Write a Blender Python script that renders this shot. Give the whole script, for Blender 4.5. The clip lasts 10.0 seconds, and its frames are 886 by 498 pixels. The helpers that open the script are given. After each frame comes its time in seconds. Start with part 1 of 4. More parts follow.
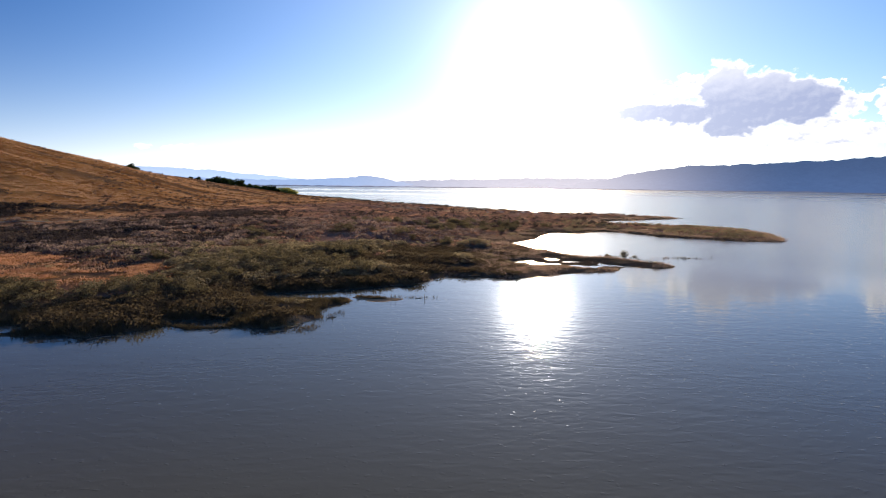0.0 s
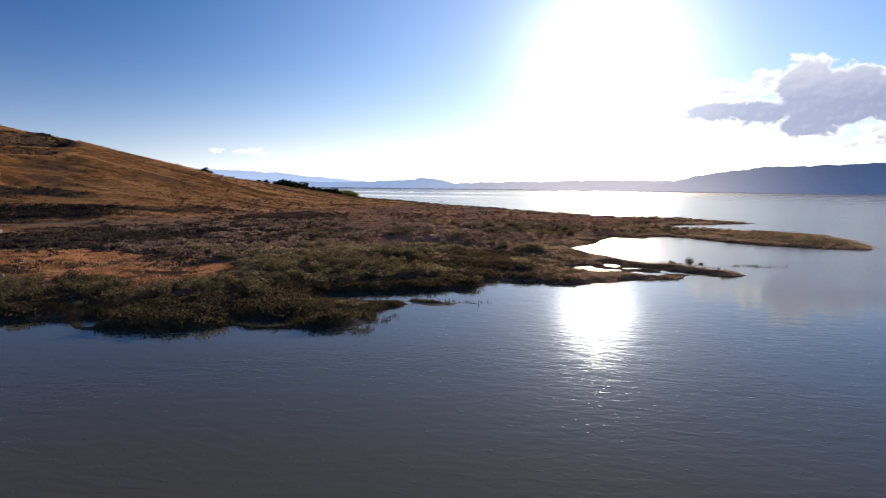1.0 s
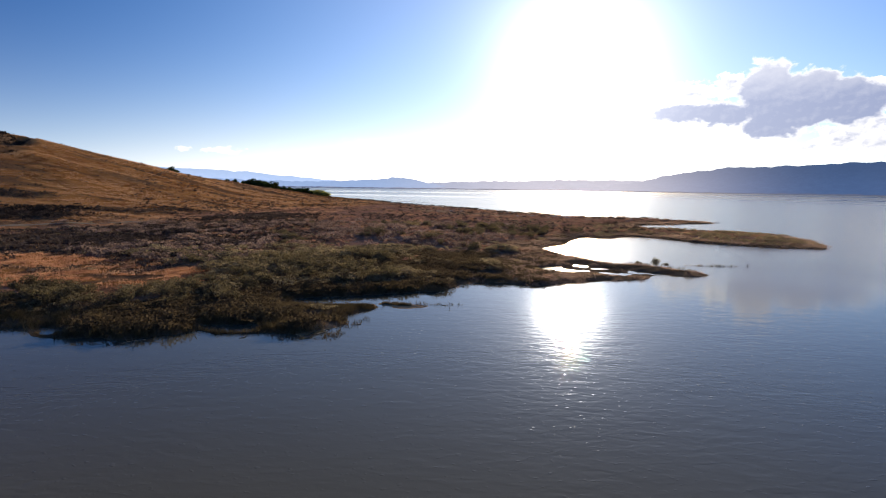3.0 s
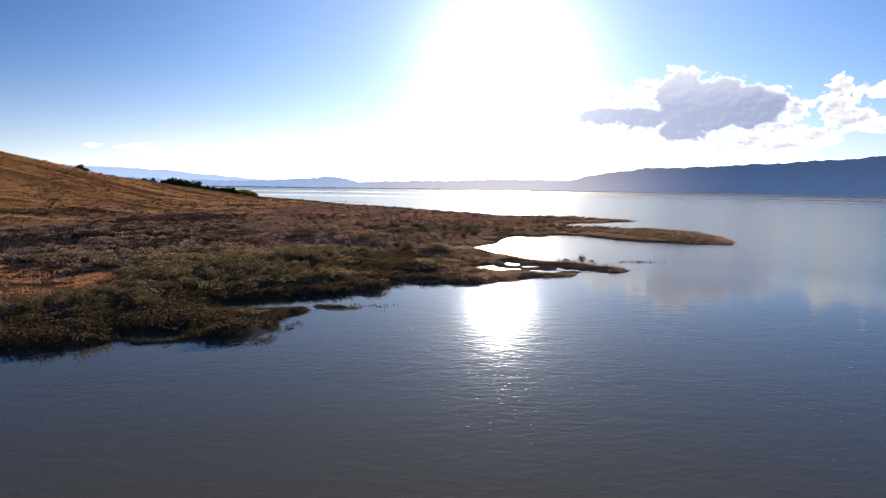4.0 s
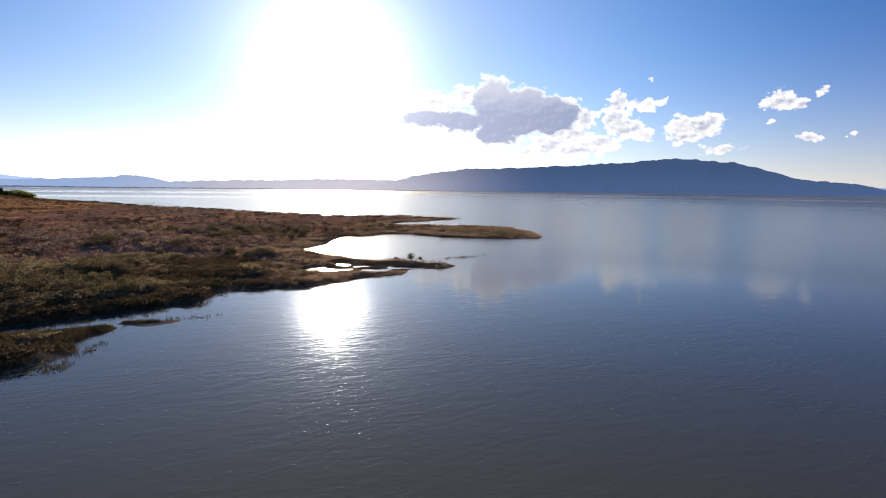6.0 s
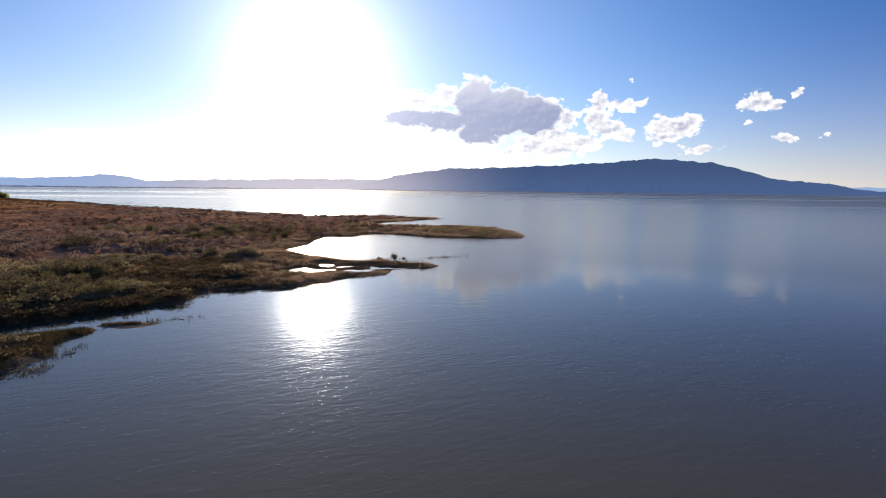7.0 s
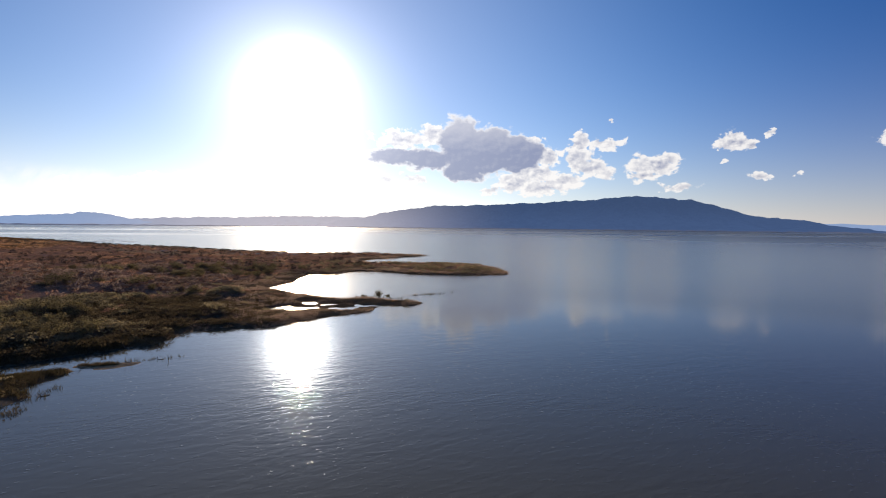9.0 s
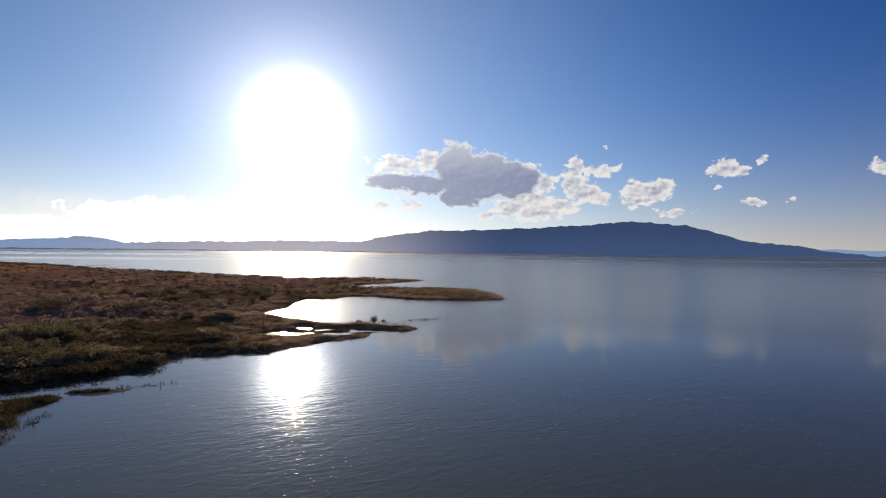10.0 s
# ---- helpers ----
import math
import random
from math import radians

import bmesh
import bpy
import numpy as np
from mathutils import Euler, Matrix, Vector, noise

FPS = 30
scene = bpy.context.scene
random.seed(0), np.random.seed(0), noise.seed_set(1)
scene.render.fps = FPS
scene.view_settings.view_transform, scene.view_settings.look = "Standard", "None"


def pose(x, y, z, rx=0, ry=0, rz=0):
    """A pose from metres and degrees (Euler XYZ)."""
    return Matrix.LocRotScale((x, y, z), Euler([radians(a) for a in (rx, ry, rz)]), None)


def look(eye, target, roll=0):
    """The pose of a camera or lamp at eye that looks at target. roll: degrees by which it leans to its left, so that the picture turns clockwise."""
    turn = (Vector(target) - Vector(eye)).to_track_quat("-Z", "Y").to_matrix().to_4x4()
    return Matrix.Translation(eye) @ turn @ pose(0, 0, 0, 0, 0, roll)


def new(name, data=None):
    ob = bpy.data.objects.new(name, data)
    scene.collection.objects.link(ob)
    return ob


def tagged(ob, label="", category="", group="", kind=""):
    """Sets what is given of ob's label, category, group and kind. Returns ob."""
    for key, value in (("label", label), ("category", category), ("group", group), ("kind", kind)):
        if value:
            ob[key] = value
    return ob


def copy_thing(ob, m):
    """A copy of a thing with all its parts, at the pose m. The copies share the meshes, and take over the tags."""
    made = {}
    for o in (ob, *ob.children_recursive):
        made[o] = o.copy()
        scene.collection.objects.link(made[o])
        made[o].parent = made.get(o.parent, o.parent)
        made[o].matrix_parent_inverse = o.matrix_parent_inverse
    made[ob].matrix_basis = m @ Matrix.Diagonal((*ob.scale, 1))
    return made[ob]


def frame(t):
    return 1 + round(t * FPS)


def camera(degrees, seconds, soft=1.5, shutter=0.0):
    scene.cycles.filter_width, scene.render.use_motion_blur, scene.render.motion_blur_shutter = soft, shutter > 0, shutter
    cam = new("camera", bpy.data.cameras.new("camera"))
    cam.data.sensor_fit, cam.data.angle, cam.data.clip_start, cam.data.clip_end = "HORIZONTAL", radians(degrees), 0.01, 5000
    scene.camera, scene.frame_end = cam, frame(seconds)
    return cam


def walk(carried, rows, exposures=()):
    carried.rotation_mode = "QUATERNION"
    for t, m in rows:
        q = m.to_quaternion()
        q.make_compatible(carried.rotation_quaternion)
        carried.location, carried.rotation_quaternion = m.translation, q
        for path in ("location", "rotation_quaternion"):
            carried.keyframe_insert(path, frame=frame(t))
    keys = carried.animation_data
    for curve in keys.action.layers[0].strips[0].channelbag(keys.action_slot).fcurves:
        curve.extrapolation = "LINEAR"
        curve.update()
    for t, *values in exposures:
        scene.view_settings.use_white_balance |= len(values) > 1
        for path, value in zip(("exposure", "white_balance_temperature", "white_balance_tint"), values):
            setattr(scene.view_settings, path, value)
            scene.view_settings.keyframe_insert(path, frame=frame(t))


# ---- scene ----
cam = camera(79.8, 10.0, soft=1.1)
PATH = [
    (0, (-1.445, 0.484, 14.627), (-1.46, 2.47, 14.39), 0.7),
    (0.5, (-1.199, 0.568, 14.773), (-1.326, 2.55, 14.54), 0.7),
    (1, (-1.047, 0.614, 14.947), (-1.28, 2.587, 14.716), 0.7),
    (1.5, (-0.992, 0.625, 15.116), (-1.337, 2.582, 14.886), 0.7),
    (2, (-0.941, 0.595, 15.231), (-1.336, 2.542, 15.002), 0.7),
    (2.5, (-0.846, 0.53, 15.329), (-1.191, 2.486, 15.098), 0.7),
    (3, (-0.775, 0.444, 15.408), (-0.906, 2.426, 15.176), 0.8),
    (4.5, (-0.915, 0.081, 15.612), (-0.707, 2.057, 15.382), 0.8),
    (5, (-0.913, -0.095, 15.662), (-0.547, 1.857, 15.434), 0.8),
    (5.5, (-0.969, -0.326, 15.711), (-0.363, 1.566, 15.485), 0.7),
    (7, (-1.246, -1.049, 15.922), (-0.452, 0.773, 15.697), 0.7),
    (7.5, (-1.274, -1.271, 15.963), (-0.463, 0.543, 15.737), 0.7),
    (8, (-1.283, -1.466, 16.0), (-0.458, 0.344, 15.787), 0.7),
    (8.5, (-1.287, -1.627, 16.036), (-0.451, 0.182, 15.874), 0.7),
    (9, (-1.278, -1.753, 16.072), (-0.431, 0.056, 15.986), 0.6),
    (9.5, (-1.284, -1.858, 16.102), (-0.43, -0.049, 16.089), 0.5),
    (10, (-1.306, -1.952, 16.127), (-0.446, -0.147, 16.135), 0.7),
]
walk(cam, [(t, look(eye, target, roll)) for t, eye, target, roll in PATH],
     exposures=((0, 1.02), (1, 0.74), (2, 0.68), (3, 0.82), (4.5, 0.87), (5.5, 0.77), (8, 0.68), (9, 0.45), (10, 0.2)))

# ---- world, sun ----
SUN_AZ, SUN_EL = 9.8, 13.0          # degrees clockwise from +y, and above the horizon
SKY, SUN, GLOW = 0.075, 5.0, 1.0

sun_way = Vector((math.sin(radians(SUN_AZ)) * math.cos(radians(SUN_EL)),
                  math.cos(radians(SUN_AZ)) * math.cos(radians(SUN_EL)), math.sin(radians(SUN_EL))))


class Nodes:
    """A small hand for node trees."""

    def __init__(self, tree):
        self.tree = tree
        tree.nodes.clear()

    def add(self, kind, **ins):
        n = self.tree.nodes.new(kind)
        for k, v in ins.items():
            self.put(n.inputs[k.replace("_", " ")], v)
        return n

    def put(self, socket, v):
        if isinstance(v, bpy.types.NodeSocket):
            self.tree.links.new(v, socket)
        elif isinstance(v, bpy.types.Node):
            self.tree.links.new(v.outputs[0], socket)
        elif isinstance(v, tuple) and len(v) == 3 and socket.type == "RGBA":
            socket.default_value = (*v, 1)
        else:
            socket.default_value = v

    def math(self, op, a, b=0.0, c=0.0, clamp=False):
        n = self.tree.nodes.new("ShaderNodeMath")
        n.operation, n.use_clamp = op, clamp
        for i, v in enumerate((a, b, c)):
            self.put(n.inputs[i], v)
        return n.outputs[0]

    def ramp(self, v, lo, hi, a=0.0, b=1.0):
        n = self.tree.nodes.new("ShaderNodeMapRange")
        n.interpolation_type = "SMOOTHSTEP"
        for i, w in enumerate((v, lo, hi, a, b)):
            self.put(n.inputs[i], w)
        return n.outputs[0]

    def mix(self, f, a, b):
        n = self.tree.nodes.new("ShaderNodeMix")
        n.data_type = "RGBA"
        self.put(n.inputs[0], f), self.put(n.inputs[6], a), self.put(n.inputs[7], b)
        return n.outputs[2]

    def noise(self, vec, scale, detail=4.0, rough=0.55, distort=0.0):
        n = self.add("ShaderNodeTexNoise", Scale=scale, Detail=detail, Roughness=rough, Distortion=distort)
        if vec is not None:
            self.put(n.inputs["Vector"], vec)
        return n.outputs[0]

    def scaled(self, vec, s, turn=0.0):
        n = self.add("ShaderNodeMapping", Vector=vec)
        n.inputs["Scale"].default_value = s
        n.inputs["Rotation"].default_value = (0, 0, radians(turn))
        return n.outputs[0]


# clouds: bearing, height, half width, half height, all in degrees
GREY = [(19.9, 7.35, 3.6, 1.15), (23.4, 7.05, 3.2, 1.25), (26.9, 8.7, 2.9, 3.3), (30, 8.0, 3.8, 2.9), (33, 7.6, 3.2, 2.3), (27.3, 6.0, 2.7, 1.6)]
WHITE = [(21, 9.2, 4.2, 1.2), (24, 9.7, 1.9, 1.3), (34.5, 9.2, 1.7, 0.6),
         (36.3, 7.4, 1.4, 1.3), (34.8, 5.7, 2.6, 1.2), (32.6, 4.7, 2.6, 1.2), (35.4, 4.2, 3.6, 0.9), (30.2, 3.8, 1.5, 0.5), (38.4, 4.9, 2.1, 0.9),
         (39.4, 8.7, 1.15, 1.3), (39.2, 7.0, 1.5, 1.6), (40.7, 6.2, 1.9, 1.2), (41.9, 8.6, 2.4, 0.7), (41.8, 5.6, 1.7, 0.75),
         (46.9, 6.2, 2.5, 1.15), (48.1, 6.9, 1.2, 0.8), (45.1, 6.5, 1.6, 0.95), (45.7, 5.2, 1.7, 0.65), (49.2, 4.2, 2.1, 0.5),
         (53.4, 8.15, 1.5, 1.15), (54.8, 7.9, 1.0, 0.65), (56.3, 8.7, 0.7, 0.45), (55.8, 4.9, 1.0, 0.5), (58.8, 4.95, 0.5, 0.32), (52.6, 6.4, 0.36, 0.3),
         (42.5, 10.9, 0.26, 0.16), (19.1, 4.9, 1.5, 0.5), (21.9, 5.0, 1.9, 0.75), (66.1, 7.5, 2.2, 0.8),
         (-12.4, 2.1, 4.2, 0.75), (-6.7, 3.2, 4.2, 1.2), (-1.9, 3.8, 4.0, 1.3), (-26.2, 3.42, 2.0, 0.34), (-29.6, 3.35, 0.8, 0.25)]

world = bpy.data.worlds.new("sky")
scene.world = world
world.use_nodes = True
N = Nodes(world.node_tree)
sky = N.add("ShaderNodeTexSky")
sky.sky_type, sky.sun_disc = "NISHITA", False
sky.sun_elevation, sky.sun_rotation = radians(SUN_EL), radians(SUN_AZ)
sky.altitude, sky.air_density, sky.dust_density, sky.ozone_density = 1400, 1.0, 0.3, 3.0
way = N.add("ShaderNodeTexCoord").outputs["Generated"]
# light round the sun, scattered by haze
near = N.add("ShaderNodeVectorMath", **{})
near.operation = "DOT_PRODUCT"
N.put(near.inputs[0], way)
near.inputs[1].default_value = sun_way
cosine = N.math("MAXIMUM", near.outputs["Value"], 0.0)
xyz = N.add("ShaderNodeSeparateXYZ", Vector=way)
az = N.math("DEGREES", N.math("ARCTAN2", xyz.outputs[0], xyz.outputs[1]))
el = N.math("DEGREES", N.math("ARCSINE", xyz.outputs[2]))
flat = N.add("ShaderNodeCombineXYZ", X=az, Y=N.math("MULTIPLY", el, 1.35)).outputs[0]
puffs = N.noise(flat, 0.8, 7.0, 0.6, 0.2)
wisps = N.noise(flat, 0.16, 5.0, 0.6, 0.6)


sway = N.add("ShaderNodeTexNoise", Vector=flat, Scale=0.6, Detail=3.0, Roughness=0.55)
sway = N.add("ShaderNodeSeparateColor", Color=sway.outputs["Color"])
az_w = N.math("ADD", az, N.math("MULTIPLY", N.math("SUBTRACT", sway.outputs[0], 0.5), 2.0))
el_w = N.math("ADD", el, N.math("MULTIPLY", N.math("SUBTRACT", sway.outputs[1], 0.5), 1.3))


def lumps(rows):
    """Rounded masses side by side, 1 in their middles and 0 at their edges."""
    total = None
    for a, e, w, h in rows:
        du = N.math("DIVIDE", N.math("SUBTRACT", az_w, a), w)
        dv = N.math("DIVIDE", N.math("SUBTRACT", el_w, e), h)
        m = N.math("SUBTRACT", 1.0, N.math("SQRT", N.math("ADD", N.math("MULTIPLY", du, du), N.math("MULTIPLY", dv, dv))))
        m = N.math("MULTIPLY", m, min(1.0, 0.45 + 0.3 * h))
        total = m if total is None else N.math("SMOOTH_MAX", total, m, 0.12)
    return total


grey, white = lumps(GREY), lumps(WHITE)
rough_edge = N.math("SUBTRACT", puffs, 0.52)
soft_edge = N.math("ADD", grey, N.math("MULTIPLY", rough_edge, 0.85))
crisp_edge = N.math("ADD", white, N.math("MULTIPLY", rough_edge, 1.7))
cover = N.math("MAXIMUM", N.ramp(soft_edge, 0.0, 0.2), N.ramp(crisp_edge, 0.02, 0.2))
cover = N.math("MULTIPLY", cover, N.ramp(az, -22.0, -12.0, 0.6, 1.0))
# the sides turned to the sun, up and towards it, stay bright
beside = N.add("ShaderNodeVectorMath", Vector=flat)
beside.operation = "ADD"
beside.inputs[1].default_value = (-0.3, 0.42, 0.0)
relief = N.math("MULTIPLY", N.math("SUBTRACT", N.noise(beside.outputs[0], 0.8, 7.0, 0.6, 0.2), puffs), 1.5)
body = N.math("ADD", N.ramp(N.math("ADD", grey, N.math("MULTIPLY", rough_edge, 0.6)), 0.06, 0.3), N.math("MULTIPLY", relief, 0.26))
belly = N.math("ADD", N.ramp(N.math("ADD", white, N.math("MULTIPLY", rough_edge, 0.8)), 0.1, 0.6, 0.0, 0.4), N.math("MULTIPLY", relief, 1.5))
thick = N.math("MAXIMUM", N.math("MULTIPLY", body, N.ramp(el, 7.2, 11.4, 1.0, 0.66)), belly, clamp=True)
wide = N.math("MULTIPLY", N.math("POWER", cosine, 11.0), 0.22)
mid = N.math("MULTIPLY", N.math("POWER", cosine, 120.0), 0.75)
core = N.math("MULTIPLY", N.math("POWER", cosine, 900.0), 11.0)
glow = N.math("MULTIPLY", N.math("ADD", N.math("ADD", wide, mid), core), GLOW)
halo = N.mix(1.0, (0, 0, 0), (1.0, 0.97, 0.93))
haze = N.add("ShaderNodeVectorMath", Vector=halo)
haze.operation = "SCALE"
N.put(haze.inputs["Scale"], glow)
# a pale veil low over the horizon
low = N.math("MULTIPLY", N.math("POWER", N.math("SUBTRACT", 1.0, N.math("ABSOLUTE", xyz.outputs[2]), clamp=True), 9.5), 0.66)
tint = N.tree.nodes.new("ShaderNodeMix")
tint.data_type, tint.blend_type = "RGBA", "MULTIPLY"
tint.inputs[0].default_value = 1.0
N.put(tint.inputs[6], sky.outputs[0])
# away from the sun the sky is warmed, added fill for the land's shaded sides
N.put(tint.inputs[7], N.mix(N.ramp(cosine, -0.5, 0.15, 1.0, 0.0), N.mix(N.ramp(cosine, 0.55, 0.97), (0.57, 0.635, 0.89), (0.95, 0.975, 1.12)), (1.55, 1.15, 0.92)))
# the side away from the lake is the deeper blue
deep = N.add("ShaderNodeVectorMath", Vector=tint.outputs[2])
deep.operation = "SCALE"
N.put(deep.inputs["Scale"], N.ramp(xyz.outputs[0], -0.85, 0.15, 0.74, 1.0))
richer = N.add("ShaderNodeHueSaturation", Saturation=1.13, Color=deep.outputs[0])
veil = N.mix(low, richer.outputs[0], N.mix(N.ramp(az, -42.0, -16.0), (4.3, 5.5, 7.2), N.mix(N.ramp(az, 26.0, 58.0), (6.9, 6.6, 6.6), (6.0, 5.1, 4.8))))
# the veil is brightest below the sun
toward = N.math("MULTIPLY", N.math("POWER", N.math("MAXIMUM", N.math("COSINE", N.math("RADIANS", N.math("SUBTRACT", az, SUN_AZ))), 0.0), 2.6),
                N.math("POWER", N.math("SUBTRACT", 1.0, N.math("ABSOLUTE", xyz.outputs[2]), clamp=True), 19.0))
veil = N.mix(N.math("MULTIPLY", toward, N.ramp(az, 10.0, 36.0, 0.9, 0.35)), veil, (17.0, 16.3, 15.6))
streaks = N.math("MULTIPLY", N.ramp(wisps, 0.5, 0.68), N.math("MULTIPLY", N.ramp(N.math("ABSOLUTE", N.math("SUBTRACT", el, 3.4)), 0.3, 1.9, 1.0, 0.0), N.math("MULTIPLY", N.ramp(az, 6.0, 12.0, 0.7, 0.0), N.ramp(az, -24.0, -14.0))))
veil = N.mix(streaks, veil, (10.0, 9.6, 9.2))
thick = N.math("MULTIPLY", thick, N.ramp(az, -6.0, 12.0, 0.3, 1.0))
rim = N.mix(thick, N.mix(N.math("MULTIPLY", N.ramp(az, -24.0, -18.0), N.ramp(az, -2.0, 14.0, 1.0, 0.0)), (9.2, 8.9, 8.7), (15.0, 14.5, 14.0)), (2.1, 2.42, 3.9))
clouded = N.mix(N.math("MULTIPLY", cover, 0.93), veil, rim)
total = N.add("ShaderNodeVectorMath", Vector=clouded)
total.operation = "ADD"
boosted = N.add("ShaderNodeVectorMath", Vector=haze.outputs[0])
boosted.operation = "SCALE"
boosted.inputs["Scale"].default_value = 10.0
N.put(total.inputs[1], boosted.outputs[0])
back = N.add("ShaderNodeBackground", Color=total.outputs[0], Strength=SKY)
N.put(N.add("ShaderNodeOutputWorld").inputs[0], back)

sun_data = bpy.data.lights.new("sun", "SUN")
sun_data.energy, sun_data.angle, sun_data.color = SUN, radians(0.53), (1.0, 0.78, 0.52)
sun = new("sun", sun_data)
sun.matrix_world = look(300 * sun_way, (0, 0, 0))

# ---- materials ----


def material(name):
    m = bpy.data.materials.new(name)
    m.use_nodes = True
    return m, Nodes(m.node_tree)


def finish(n, shader):
    n.put(n.add("ShaderNodeOutputMaterial").inputs[0], shader)


def bumped(n, height, distance, strength=1.0):
    b = n.add("ShaderNodeBump", Height=height, Distance=distance, Strength=strength)
    return b.outputs[0]


def plain(name, a, b, rough=0.7, scale=3.0, metal=0.0, relief=0.01):
    """Two tones mingled by coarse and fine noise, with a fine relief."""
    m, n = material(name)
    at = n.add("ShaderNodeTexCoord").outputs["Object"]
    coarse, fine = n.noise(at, scale, 4), n.noise(at, scale * 9, 3)
    f = n.ramp(n.math("ADD", n.math("MULTIPLY", coarse, 0.65), n.math("MULTIPLY", fine, 0.35)), 0.36, 0.64)
    p = n.add("ShaderNodeBsdfPrincipled", Base_Color=n.mix(f, a, b), Roughness=rough, Metallic=metal,
              Normal=bumped(n, fine, relief))
    finish(n, p)
    return m


def foliage(name, tones, through_light=0.35, by_object=False):
    """Leaves and stalks: tones picked leaf by leaf, and light that shines through."""
    m, n = material(name)
    leaf = n.add("ShaderNodeNewGeometry").outputs["Random Per Island"]
    at = n.add("ShaderNodeNewGeometry").outputs["Position"]
    pick = n.add("ShaderNodeObjectInfo").outputs["Random"] if by_object else n.ramp(n.noise(at, 0.55, 2), 0.3, 0.7)
    where = n.ramp(n.noise(at, 0.06, 3), 0.3, 0.7)
    f = n.math("ADD", n.math("MULTIPLY", pick, 0.42), n.math("ADD", n.math("MULTIPLY", leaf, 0.2), n.math("MULTIPLY", where, 0.38)))
    c = n.mix(n.ramp(f, 0.2, 0.58), tones[0], tones[1])
    c = n.mix(n.ramp(f, 0.6, 0.95), c, tones[2])
    d = n.add("ShaderNodeBsdfDiffuse", Color=c, Roughness=0.5)
    t = n.add("ShaderNodeBsdfTranslucent", Color=c)
    mixed = n.add("ShaderNodeMixShader")
    for i, v in enumerate((through_light, d, t)):
        n.put(mixed.inputs[i], v)
    finish(n, mixed)
    return m


def ground_material():
    m, n = material("dry_grass_and_mud")
    at = n.add("ShaderNodeNewGeometry").outputs["Position"]
    zone = n.add("ShaderNodeAttribute")
    zone.attribute_name = "zone"
    z = n.add("ShaderNodeSeparateColor", Color=zone.outputs["Color"])
    dry, sage, marsh = z.outputs[0], z.outputs[1], z.outputs[2]
    big = n.noise(n.scaled(at, (1, 1, 1)), 0.035, 5, 0.6)
    patch = n.noise(at, 0.22, 5, 0.65)
    fine = n.noise(at, 1.6, 5, 0.7)
    grass = n.mix(n.ramp(patch, 0.35, 0.65), (0.22, 0.095, 0.032), (0.36, 0.175, 0.058))
    grass = n.mix(n.ramp(big, 0.45, 0.7), grass, (0.44, 0.235, 0.085))
    grass = n.mix(n.ramp(fine, 0.52, 0.75), grass, (0.17, 0.085, 0.035))
    flats = n.mix(n.ramp(patch, 0.35, 0.65), (0.30, 0.172, 0.118), (0.47, 0.28, 0.19))
    flats = n.mix(n.ramp(fine, 0.52, 0.7), flats, (0.16, 0.105, 0.06))
    # under the brush, and for the shade painted along the hill
    dark = n.mix(n.ramp(fine, 0.35, 0.65), (0.075, 0.056, 0.042), (0.19, 0.13, 0.085))
    wet = n.mix(n.ramp(patch, 0.35, 0.65), (0.085, 0.064, 0.042), (0.16, 0.118, 0.076))
    c = n.mix(dry, flats, grass)
    c = n.mix(sage, c, dark)
    c = n.mix(marsh, c, wet)
    sand = n.mix(fine, (0.36, 0.24, 0.14), (0.56, 0.41, 0.26))
    c = n.mix(zone.outputs["Alpha"], c, sand)
    p = n.add("ShaderNodeBsdfDiffuse", Color=c, Roughness=0.6,
              Normal=bumped(n, n.math("ADD", fine, n.math("MULTIPLY", patch, 2.0)), 0.35))
    finish(n, p)
    return m


